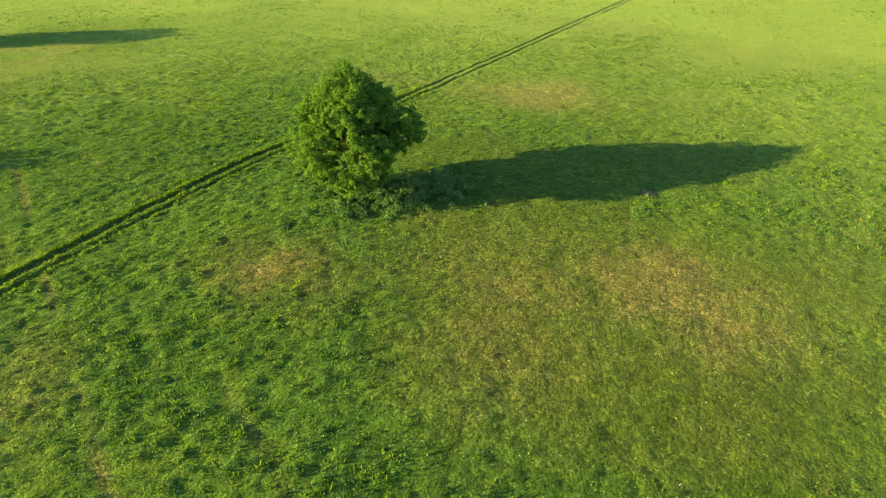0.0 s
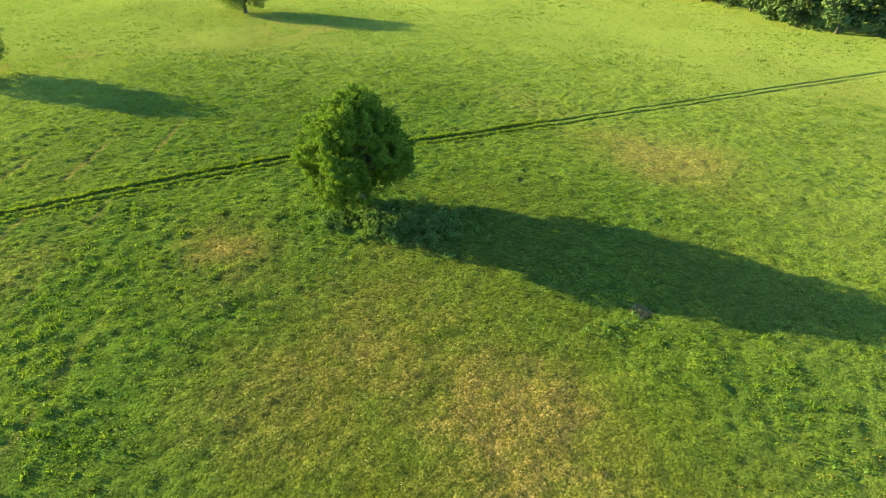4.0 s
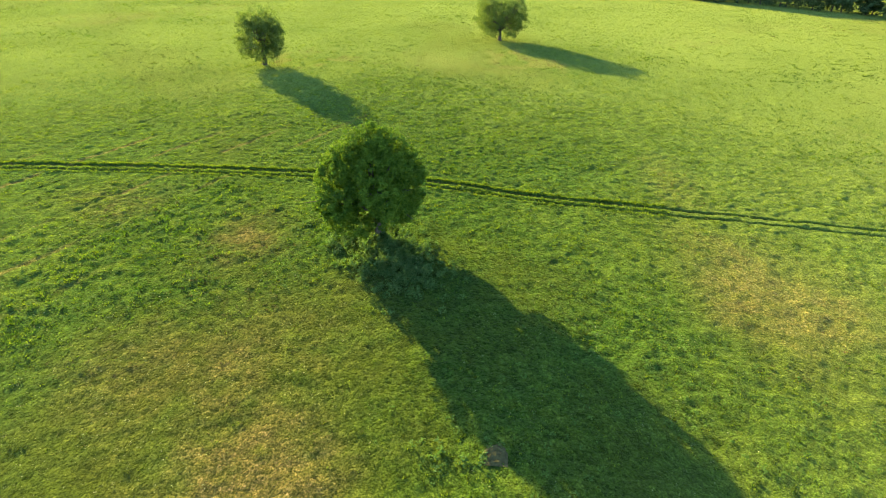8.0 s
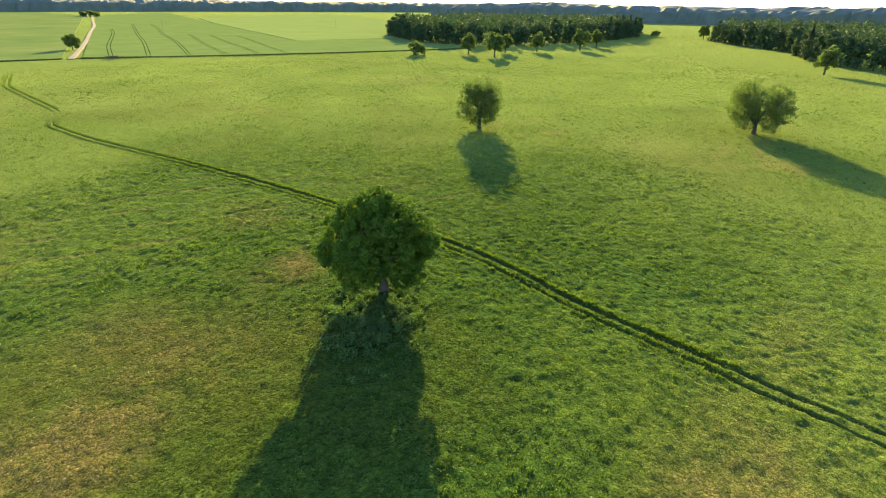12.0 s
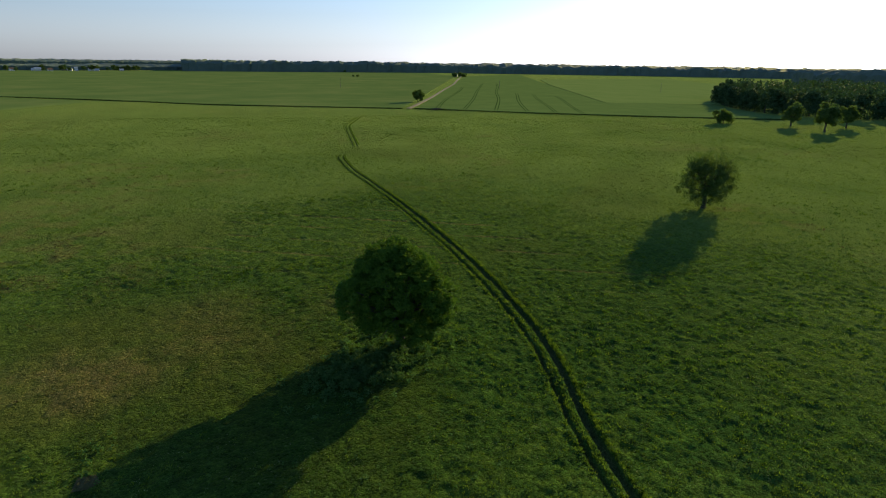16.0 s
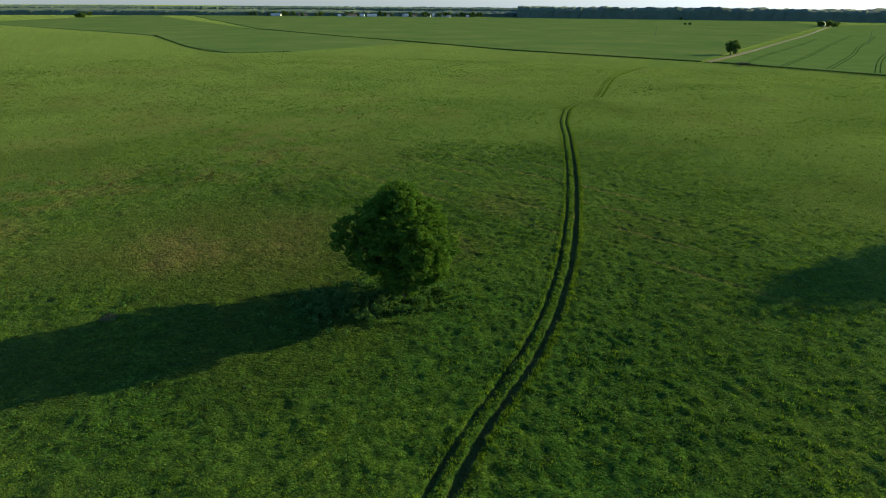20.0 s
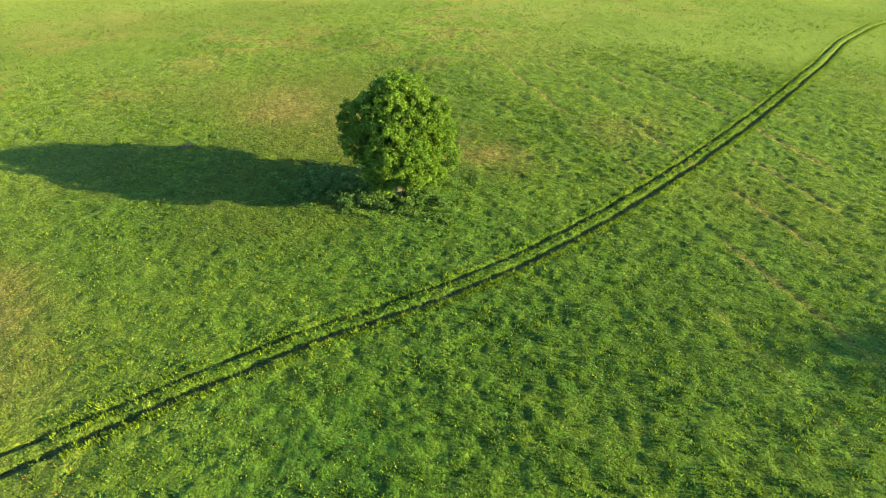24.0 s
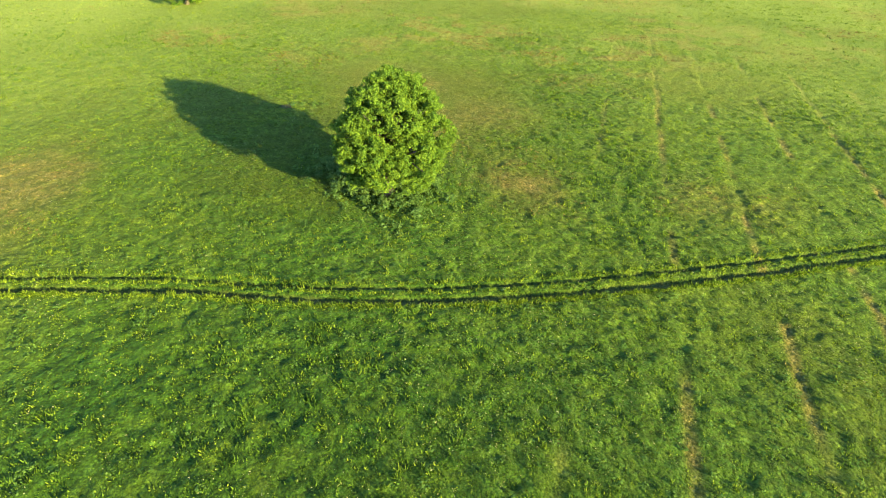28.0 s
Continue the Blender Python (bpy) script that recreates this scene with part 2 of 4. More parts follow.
TIMBER = mottled("grey_timber", [(0.3, (0.13, 0.11, 0.09)), (0.7, (0.24, 0.21, 0.18))], 3.0, 0.9, 0.4, 0.02)

# ---- the meadow ----
BASE = (-28.8, 39.0)
TRACK = [(-26.45, 195.5), (-28.75, 161), (-33.46, 119.6), (-37.95, 82.8), (-40.02, 63.25), (-41.17, 55.2), (-43.24, 46), (-44.39, 36.8), (-44.73, 25.3), (-44.27, 11.5),
         (-43.47, 0), (-42.43, -11.5), (-40.94, -25.3), (-38.64, -43.7), (-36.2, -60), (-35.5, -72), (-35.3, -82), (-36.7, -88.5), (-40.4, -94), (-42.8, -105),
         (-43.9, -120), (-45.0, -140), (-47.0, -165), (-50.8, -181), (-57, -203)]
DRY = [(0.4, 36.4, 8.8, 6.2, 1.0), (-9.5, 32, 8.5, 4.6, 0.6), (-27, 26.8, 6.0, 4.8, 0.85), (-22.5, 77.4, 9.5, 6.6, 1.1), (61, -27, 10, 16, 0.8), (161, -104, 40, 18, 0.8), (74, 39, 13, 7, 0.9), (76, 55, 9, 7, 0.7), (21, 54, 4, 3, 0.6), (29, 40, 6, 4, 0.65), (38, 14, 7, 5, 0.55), (14, -36, 10, 7, 0.5), (-9.2, 25.3, 8.05, 5.75, 0.5), (-24.15, 128.8, 13.8, 11.5, 0.6),
       (-48.3, 74.75, 8.05, 4.6, 0.4), (-113.85, 36.8, 10.35, 11.5, 0.6), (-13.8, 33.35, 10.35, 6.9, 0.35), (71.3, 41.4, 13.8, 10.35, 0.6), (103.5, -46, 34.5, 13.8, 0.6), (20.7, 50.6, 9.2, 8.05, 0.35), (-34.5, 5.75, 5.75, 6.9, 0.4)]
# rank green patches; several also darken the foreground, standing in for lens fall-off
LUSH_AND_DIM = [(-66, 13, 13, 10, 0.5), (-57, 43, 15, 13, 0.75), (-60, 62, 10, 9, 0.5), (22, 60, 22, 10, 0.6), (45, 30, 14, 9, 0.5), (-38, 47, 7, 5, 0.5), (-28, 14, 12, 8, 0.75), (-18, 17, 8, 6, 0.65), (-12, 13, 9, 6, 0.7), (-37, 19, 8, 9, 0.4), (2, 13, 12, 7, 0.6), (-24, 55, 8, 7, 0.45), (-18, 62, 9, 7, 0.45), (-23, 48, 8, 6, 0.5), (-9, 48, 8, 6, 0.4), (-55, 50, 13, 12, 0.55), (-56, 33, 12, 14, 0.5),
        (40, -60, 25, 14, 0.5), (10, 55, 12, 8, 0.4), (20, 8, 14, 10, 0.3)]
OLIVE = [(6, 30, 13, 9, 0.8), (10, 43, 12, 9, 0.75), (-1, 62, 12, 8, 0.6), (-14, 22, 10, 6, 0.5), (-27, 26, 5, 3.5, 0.75), (-17, 29, 8, 4, 0.75), (-8, 27, 9, 6, 0.85), (1, 27, 10, 7, 0.85), (7, 40, 9, 8, 0.5), (-23, 77, 11, 10, 0.55), (-2, 42, 7, 6, 0.4), (-57, 12, 10, 6, 0.45), (-2, 80, 12, 9, 0.4), (-75, -50, 16, 9, 0.5), (2, 20, 9, 7, 0.5)]


def smooth_line(points, step=0.5):
    """The points of a soft curve through the given ones."""
    p = np.array(points, float)
    out = []
    for k in range(len(p) - 1):
        a, b, c, d = p[max(k - 1, 0)], p[k], p[k + 1], p[min(k + 2, len(p) - 1)]
        n = max(2, int(np.linalg.norm(c - b) / step))
        for u in np.arange(n) / n:
            out.append(0.5 * (2 * b + (c - a) * u + (2 * a - 5 * b + 4 * c - d) * u * u + (3 * b - a - 3 * c + d) * u ** 3))
    return np.array(out + [p[-1]])


TRACK_LINE = smooth_line(TRACK)


def track_offset(x, y):
    """Metres east of the middle of the wheel track, by its x at that y."""
    o = np.argsort(TRACK_LINE[:, 1])
    return x - np.interp(y, TRACK_LINE[o, 1], TRACK_LINE[o, 0])


def rut_mask(x, y):
    """0..1 in the two wheel ruts, the western one broader; they fade where the grass has closed again."""
    d = track_offset(x, y) + 0.16 * (vnoise(x, y, 2.1, 9) - 0.5)
    fade = sstep(-203, -186, y) * (1 - 0.75 * (sstep(-107, -103, y) - sstep(-90.85, -87.4, y))) * (1 - 0.3 * sstep(80, 150, y))
    w = (0.18 + 0.08 * vnoise(x, y, 1.3, 4)) * (1 - 0.3 * sstep(-45, -100, y)) * (1 - 0.2 * sstep(58, 90, y))
    wide = w * (1 + 0.55 * sstep(-55, -20, y) * (1 - sstep(60, 85, y)))
    west = 1 - sstep(wide * 0.55, wide * 1.4, np.abs(d + 0.86))
    east = (1 - sstep(w * 0.4, w * 1.4, np.abs(d - 0.66))) * (0.5 + 0.5 * sstep(0.25, 0.6, vnoise(x, y, 1.7, 5)))
    return fade * np.maximum(west, east)


def stripe_mask(x, y):
    """Old drill lines slanting across the meadow, broken and faint."""
    u = (y + 0.448 * x + 2.9 + 0.5 * (vnoise(x, y, 6, 31) - 0.5)) / 7.75
    d = np.abs(u - np.round(u)) * 7.75 / 1.096
    where = sstep(-75, -55, x) * (1 - sstep(20, 45, x)) * sstep(-5.2, -4.2, u) * (1 - sstep(0.3, 1.6, u))
    return where * (1 - sstep(0.16, 0.55, d)) * sstep(0.28, 0.5, vnoise(x, y, 4.5, 32))


def blobs(x, y, table):
    v = np.zeros_like(x)
    wx, wy = 5 * (vnoise(x, y, 7, 1) - 0.5) + 2 * (vnoise(x, y, 2, 6) - 0.5), 5 * (vnoise(x, y, 7, 2) - 0.5) + 2 * (vnoise(x, y, 2, 7) - 0.5)
    for cx, cy, rx, ry, s in table:
        v = np.maximum(v, s * np.exp(-1.2 * (((x + wx - cx) / rx) ** 2 + ((y + wy - cy) / ry) ** 2)))
    return v


def dryness(x, y):
    d = blobs(x, y, DRY)
    d = np.maximum(d, 0.75 * sstep(0.52, 0.8, vnoise(x, y, 26, 3)) * sstep(0.40, 0.7, vnoise(x, y, 3.3, 8)) * sstep(26, 60, np.hypot(x - BASE[0], y - BASE[1])))
    d = np.maximum(d, 0.95 * stripe_mask(x, y) * sstep(0.35, 0.5, vnoise(x, y, 11, 33)))
    return np.clip(d * (0.55 + 0.9 * vnoise(x, y, 0.9, 12)), 0, 1)


def lushness(x, y):
    d = np.maximum(blobs(x, y, LUSH_AND_DIM), 0.5 * sstep(0.55, 0.85, vnoise(x, y, 22, 15)))
    return np.clip(d * (0.3 + 1.2 * vnoise(x, y, 1.1, 13)) * (1 - blobs(x, y, DRY)), 0, 0.9)


def oliveness(x, y):
    """Where the grass is short, fine and olive."""
    d = np.maximum(blobs(x, y, OLIVE), 0.6 * sstep(0.6, 0.85, vnoise(x, y, 30, 17)))
    return np.clip(d * (0.6 + 0.7 * vnoise(x, y, 1.6, 18)), 0, 0.9)


def haze_paleness(x, y):
    """Grass colour paled with distance from the tree, standing in for haze."""
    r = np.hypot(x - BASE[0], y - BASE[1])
    # share of painted haze grows outwards, more so to the north
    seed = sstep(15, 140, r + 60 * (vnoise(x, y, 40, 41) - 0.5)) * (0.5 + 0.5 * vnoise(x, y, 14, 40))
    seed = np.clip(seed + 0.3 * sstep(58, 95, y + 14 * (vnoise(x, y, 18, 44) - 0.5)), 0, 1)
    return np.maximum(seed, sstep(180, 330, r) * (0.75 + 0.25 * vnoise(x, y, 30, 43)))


def ground_height(x, y):
    """Gentle swells, tussocks and the pressed-in wheel ruts."""
    r = np.hypot(x - BASE[0], y - BASE[1])
    near = 1 - sstep(62, 84, r)
    h = 0.5 * (vnoise(x, y, 55, 20) - 0.5) + 0.14 * (vnoise(x, y, 5.5, 21) - 0.5)
    h = h + near * (0.12 * (vnoise(x, y, 2.2, 22) - 0.5) + (0.70 + 0.3 * lushness(x, y) - 0.35 * oliveness(x, y)) * (0.10 * (vnoise(x, y, 1.1, 24) - 0.5) + 0.27 * (vnoise(x, y, 0.56, 23) - 0.5)))
    return h - 0.42 * rut_mask(x, y) - 0.07 * stripe_mask(x, y)


def stretch(lo, hi, step, far):
    """Even steps from lo to hi, then ever wider ones out to far."""
    mid = np.arange(lo, hi, step)
    d, s, out = 0.0, step, []
    while d < far:
        s *= 1.09
        d += s
        out.append(d)
    out = np.array(out)
    return np.concatenate([lo - out[::-1], mid, mid[-1] + out])


gx = stretch(-98, 38, 0.27, 4400)
fx0, fx1 = -52.5, -34.3
gx = np.concatenate([gx[gx < fx0], np.arange(fx0, fx1, 0.13), gx[gx > fx1]])
gy = stretch(-28, 108, 0.27, 4400)
gy = np.concatenate([gy[gy < -208], np.arange(-206, -29, 0.9), gy[(gy > -28.5) & (gy < 108.5)], np.arange(109, 200, 1.2), gy[gy > 202]])
X, Y = np.meshgrid(gx, gy)
Z = ground_height(X, Y)
n, m = X.shape
idx = np.arange(n * m).reshape(n, m)
quads = np.stack([idx[:-1, :-1], idx[:-1, 1:], idx[1:, 1:], idx[1:, :-1]], -1).reshape(-1, 4)
me = fast_mesh("ground", np.stack([X, Y, Z], -1).reshape(-1, 3), quads, True)
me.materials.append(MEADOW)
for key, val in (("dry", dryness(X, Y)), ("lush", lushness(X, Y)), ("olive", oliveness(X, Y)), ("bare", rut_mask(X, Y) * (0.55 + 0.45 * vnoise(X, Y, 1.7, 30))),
                 ("pale", haze_paleness(X, Y))):
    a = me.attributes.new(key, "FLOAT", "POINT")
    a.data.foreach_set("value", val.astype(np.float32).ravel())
tagged(new("ground", me), "summer meadow of mixed green and dry grass, gently uneven", "meadow", kind="structure")


# ---- trees ----
def leaf_cloud(rng, centres, radii, count, size, droop=0.0, up=0.45):
    """Folded leaves in clumps. centres k x 3, radii k; count leaves in all."""
    k = len(centres)
    w = radii ** 2 / np.sum(radii ** 2)
    c = rng.choice(k, count, p=w)
    d = rng.normal(size=(count, 3))
    d /= np.linalg.norm(d, axis=1)[:, None]
    p = centres[c] + d * (radii[c] * rng.uniform(0.25, 1, count) ** 0.5)[:, None] * np.array([1, 1, 0.8])
    nrm = d * 0.55 + rng.normal(size=(count, 3)) * 0.7 + np.array([0, 0, up])
    nrm /= np.linalg.norm(nrm, axis=1)[:, None]
    a = np.cross(nrm, rng.normal(size=(count, 3)))
    a[:, 2] -= droop
    a /= np.linalg.norm(a, axis=1)[:, None]
    b = np.cross(nrm, a)
    s = (size * rng.uniform(0.6, 1.3, count))[:, None]
    V = np.stack([p - a * s * 0.5, p + b * s * 0.36 - nrm * s * 0.1, p + a * s * 0.5, p - b * s * 0.36 - nrm * s * 0.1], 1).reshape(-1, 3)
    i = np.arange(count)[:, None] * 4
    return V, np.concatenate([i + [0, 1, 2], i + [0, 2, 3]], 0)


def tube(points, radii, sides=8, rng=None):
    """A tapered limb along points, closed at its tip."""
    P, V, F = np.array(points, float), [], []
    for k in range(len(P)):
        t = P[min(k + 1, len(P) - 1)] - P[max(k - 1, 0)]
        t /= np.linalg.norm(t)
        u = np.cross(t, [0.3, 0.9, 0.2] if abs(t[2]) > 0.5 else [0, 0, 1])
        u /= np.linalg.norm(u)
        v = np.cross(t, u)
        for s in range(sides):
            q = 2 * math.pi * s / sides
            r = radii[k] * (1 + (0.12 * rng.uniform(-1, 1) if rng is not None else 0))
            V.append(P[k] + r * (u * math.cos(q) + v * math.sin(q)))
    for k in range(len(P) - 1):
        for s in range(sides):
            s2 = (s + 1) % sides
            F.append([k * sides + s, k * sides + s2, (k + 1) * sides + s2, (k + 1) * sides + s])
    return np.array(V), np.array(F)


def bent(rng, a, b, n=6, wob=0.12, lift=0.15):
    a, b = np.array(a, float), np.array(b, float)
    L = np.linalg.norm(b - a)
    pts = []
    for u in np.linspace(0, 1, n):
        q = a + (b - a) * u + rng.normal(size=3) * wob * L * 0.25 * math.sin(math.pi * u)
        q[2] += lift * L * math.sin(math.pi * u) * 0.5
        pts.append(q)
    return pts


def clumps_on(rng, lobes, per, size):
    """Leaf clumps spread over and in the lobes (x, y, z, r)."""
    C, Rr = [], []
    for x, y, z, r in lobes:
        k = max(4, int(per * r * r))
        d = rng.normal(size=(k, 3))
        d /= np.linalg.norm(d, axis=1)[:, None]
        rad = r * rng.uniform(0.35, 1.0, k) ** 0.45
        C.append(np.array([x, y, z]) + d * rad[:, None] * np.array([1, 1, 0.92]))
        Rr.append(size * rng.uniform(0.5, 1.7, k))
    return np.concatenate(C), np.concatenate(Rr)


def make_tree(seed, lobes, fork, trunk_r, leaves, leaf, clump, per, leafmat, label, category="tree", limbs=7, droop=0.0, lean=(0, 0), name="tree"):
    """A broadleaf tree at the origin: trunk, limbs and a crown of leaf clumps."""
    rng = np.random.RandomState(seed)
    root = tagged(new(name), label, category)
    top = np.array([lean[0], lean[1], fork])
    pts = [np.array([0, 0, -0.3]), np.array([0, 0, 0.15]), np.array([0.05, 0.02, 0.6])] + [top * u + np.array([0.08, -0.05, 0]) * math.sin(9 * u) for u in (0.45, 0.75, 1.0)]
    V, F = tube(pts, [trunk_r * q for q in (1.7, 1.4, 1.1, 1.0, 0.92, 0.85)], 12, rng)
    part("trunk", fast_mesh("trunk", V, F, True), BARK, root)
    order = sorted(lobes, key=lambda l: -l[3])[:limbs]
    for x, y, z, r in order:
        s = top * rng.uniform(0.8, 1.0)
        V, F = tube(bent(rng, s, (x * 0.95, y * 0.95, z + 0.2 * r)), np.linspace(trunk_r * 0.55, trunk_r * 0.10, 6), 7, rng)
        limb = part("limb", fast_mesh("limb", V, F, True), BARK, root)
        for _ in range(3):
            q = np.array([x, y, z]) + rng.normal(size=3) * r * 0.5
            st = s + (np.array([x, y, z]) - s) * rng.uniform(0.4, 0.7)
            V, F = tube(bent(rng, st, q, 4), np.linspace(trunk_r * 0.2, trunk_r * 0.05, 4), 5)
            part("branch", fast_mesh("branch", V, F, True), BARK, limb)
    C, Rr = clumps_on(rng, lobes, per, clump)
    V, F = leaf_cloud(rng, C, Rr, leaves, leaf, droop)
    part("crown", fast_mesh("crown", V, F), leafmat, root)
    return root


def random_lobes(seed, height, width, low, count):
    """Lobes of a rounded, uneven crown from low up to height, about width across."""
    rng = np.random.RandomState(seed)
    mid, half = (low + height) / 2, (height - low) / 2
    out = [(0, 0, mid, min(half, width / 2) * 0.66)]
    for k in range(count):
        q, v = 2.4 * k + rng.uniform(-0.5, 0.5), -0.95 + 1.75 * (k + rng.uniform(0, 1)) / count
        rr = width / 2 * math.sqrt(max(0.12, 1 - abs(v) ** (3.0 if v < 0 else 2.0))) * rng.uniform(0.6, 0.78)
        out.append((rr * math.cos(q), rr * math.sin(q), mid + v * half * 0.85, width * rng.uniform(0.13, 0.20)))
    return out


MAIN_LOBES = [(0.5, 0.3, 7.6, 3.9), (0.2, 0.1, 11.5, 1.7), (-3.3, 3.4, 7.4, 2.1), (5.1, 1.9, 7.5, 2.0), (3.6, -2.3, 6.0, 2.4), (-3.4, -2.1, 5.5, 2.6), (1.3, 4.2, 6.2, 2.3),
              (-0.9, -3.8, 6.6, 2.3), (3.5, 2.8, 5.9, 2.1), (-3.7, 1.1, 4.8, 2.3), (1.1, -3.0, 3.9, 2.1), (-3.2, -1.9, 3.1, 1.6), (2.2, -3.3, 3.1, 1.6), (-3.8, 1.6, 3.9, 1.6),
              (-0.6, -3.8, 4.2, 1.6), (-4.0, 2.4, 6.0, 1.4), (5.0, -2.2, 6.3, 1.6), (-5.1, 2.0, 6.9, 1.5), (4.1, -4.1, 6.0, 1.6), (-4.1, 4.1, 6.0, 1.6), (5.9, 2.7, 6.6, 1.2), (-2.6, 4.9, 6.8, 1.1), (-0.3, 3.3, 3.2, 1.4), (-0.9, 3.9, 4.4, 1.5), (-1.7, 2.3, 10.4, 1.6), (1.8, -2.0, 10.3, 1.6), (-2.7, 3.4, 8.5, 1.7), (2.8, -3.1, 8.4, 1.7), (-1.9, 3.6, 3.2, 1.5), (3.3, -1.0, 3.2, 1.5), (2.6, 1.2, 3.6, 1.3)]
# the broad dome of the crown
for k in range(8):
    q = 0.785 * k + 0.2
    MAIN_LOBES.append((3.25 * math.cos(q), 3.25 * math.sin(q), 9.0 + 0.35 * math.sin(3.1 * k), 1.75))
for k in range(5):
    q = 1.257 * k + 0.6
    MAIN_LOBES.append((1.5 * math.cos(q), 1.5 * math.sin(q), 10.8 + 0.25 * math.sin(2.3 * k), 1.45))
MAIN_LOBES = [(0.93 * x + 0.05, 0.93 * y - 0.6, 0.98 * z - 0.05, 0.95 * r) for x, y, z, r in MAIN_LOBES]
main_tree = make_tree(11, MAIN_LOBES, 3.6, 0.46, 160000, 0.18, 0.27, 24, LEAF, "lone broadleaf tree with a dense bright green crown", limbs=16, lean=(0.15, -0.1))
main_tree.matrix_basis = pose(BASE[0] - 0.15, BASE[1] + 0.35, 0)

second = make_tree(23, random_lobes(4, 12.9, 11.4, 1.2, 34), 3.6, 0.42, 36000, 0.23, 0.44, 9, LEAF_GREY, "tall oval meadow tree with loose grey-green foliage", limbs=12)
second.matrix_basis = pose(-104.3, -2.2, 0)
second.scale = (1.06, 1.06, 1.0)
third = make_tree(31, random_lobes(9, 12.1, 15.0, 1.6, 34), 2.6, 0.45, 42000, 0.25, 0.48, 8, LEAF_GREY, "broad spreading meadow tree with hanging outer twigs", limbs=12, droop=0.5)
third.matrix_basis = pose(-146.0, 52, 0)
east_tree = make_tree(53, random_lobes(22, 9.8, 12.2, 0.5, 20), 2.2, 0.36, 26000, 0.30, 0.42, 9, LEAF, "wide low-branched bright green tree at the meadow's east side", limbs=9)
east_tree.matrix_basis = pose(68.0, 82.0, 0)
field_tree = make_tree(41, random_lobes(14, 12.5, 10.0, 2.2, 10), 3.0, 0.38, 5200, 0.75, 0.95, 3.2, LEAF_GREY, "lone round-crowned tree standing in the open meadow", limbs=5, name="field_tree")
field_tree.matrix_basis = pose(-309, 49.3, 0)
field_tree["group"] = "trees along the meadow's far edge"
ROW = [(-269.1, -128.8, 0.95, 40), (-266.8, -108.1, 1.08, 150), (-292.1, -117.3, 0.9, 260), (-315.1, -108.1, 0.95, 10), (-348.45, -94.3, 1.05, 90), (-381.8, -97.75, 0.95, 200), (-545.1, -69, 1.0, 300)]
for x, y, s, turn in ROW:
    t = copy_thing(field_tree, pose(x, y, 0, 0, 0, turn))
    t.scale = (s, s, s)
    t["label"] = "round-crowned tree in a loose row before the wood"
low_tree = make_tree(43, random_lobes(17, 7.6, 10.5, 0.6, 9), 1.4, 0.25, 3800, 0.7, 0.9, 3.5, LEAF_GREY, "low wide bushy tree at the ditch", limbs=5, name="bushy_tree")
low_tree.matrix_basis = pose(-242.65, -146.05, 0)
road_tree = make_tree(47, random_lobes(19, 8.6, 8.6, 1.5, 9), 2.0, 0.3, 4200, 0.65, 0.85, 3.5, LEAF_GREY, "small dark tree standing alone beside the gravel road", limbs=5, name="roadside_tree")
road_tree.matrix_basis = pose(-116.15, -308.2, 0.3)
for x, y, s in ((-555.45, -116.15, 0.8), (-523.25, -121.9, 0.55), (-494.5, -124.2, 0.45)):
    t = copy_thing(low_tree, pose(x, y, 0, 0, 0, x))
    t.scale = (s, s, s * 0.9)
    t["label"] = "low hedge bush at the field's far edge"


# ---- woods ----
def conifer_cloud(rng, h, r, leaves):
    z = rng.uniform(0.08, 1, leaves) ** 1.1
    q, rad = rng.uniform(0, 2 * math.pi, leaves), r * (1 - z) * rng.uniform(0.5, 1, leaves) ** 0.5 + 0.15
    p = np.stack([rad * np.cos(q), rad * np.sin(q), z * h], 1)
    a = np.stack([np.cos(q), np.sin(q), np.full(leaves, -0.5)], 1)
    b = np.stack([-np.sin(q), np.cos(q), np.zeros(leaves)], 1)
    s = (0.9 * rng.uniform(0.6, 1.3, leaves))[:, None]
    V = np.stack([p - a * s * 0.6, p + b * s * 0.45 + [0, 0, 0.1], p + a * s * 0.6, p - b * s * 0.45], 1).reshape(-1, 3)
    i = np.arange(leaves)[:, None] * 4
    return V, np.concatenate([i + [0, 1, 2], i + [0, 2, 3]], 0)


def make_spruce(seed, h, r, label):
    rng = np.random.RandomState(seed)
    root = tagged(new("spruce"), label, "tree")
    V, F = tube([(0, 0, -0.3), (0, 0, 1), (0, 0, h * 0.6), (0, 0, h)], (0.3, 0.24, 0.14, 0.03), 7)
    part("trunk", fast_mesh("trunk", V, F, True), BARK, root)
    V, F = conifer_cloud(rng, h, r, 1100)
    part("crown", fast_mesh("crown", V, F), NEEDLE, root)
    return root


EDGE = [(-530, -58), (-498, -35), (-440, 16), (-368, 44), (-330, 90), (-302, 120), (-268, 143), (-243, 180), (-216, 206), (-160, 196), (-87, 182), (-62, 171), (-48, 182), (-30, 203), (5, 240)]
BLOCK = [(-402.5, -316.25), (-365.7, -285.2), (-333.5, -230), (-324.3, -189.75), (-345, -155.25), (-391, -135.7), (-460, -124.2), (-517.5, -128.8), (-598, -149.5)]
kinds = [make_tree(60 + k, random_lobes(70 + k, h, w, 1.0, 8), 3.0, 0.3, 1500, 1.15, 1.25, 1.6, LEAF_WOOD, lab, limbs=2, name="wood_tree")
         for k, (h, w, lab) in enumerate(((19, 9, "tall broadleaf tree at the wood's edge"), (16, 10, "rounded broadleaf tree at the wood's edge"), (12, 9, "young broadleaf tree at the wood's edge"), (7, 8, "low willow bush before the wood")))]
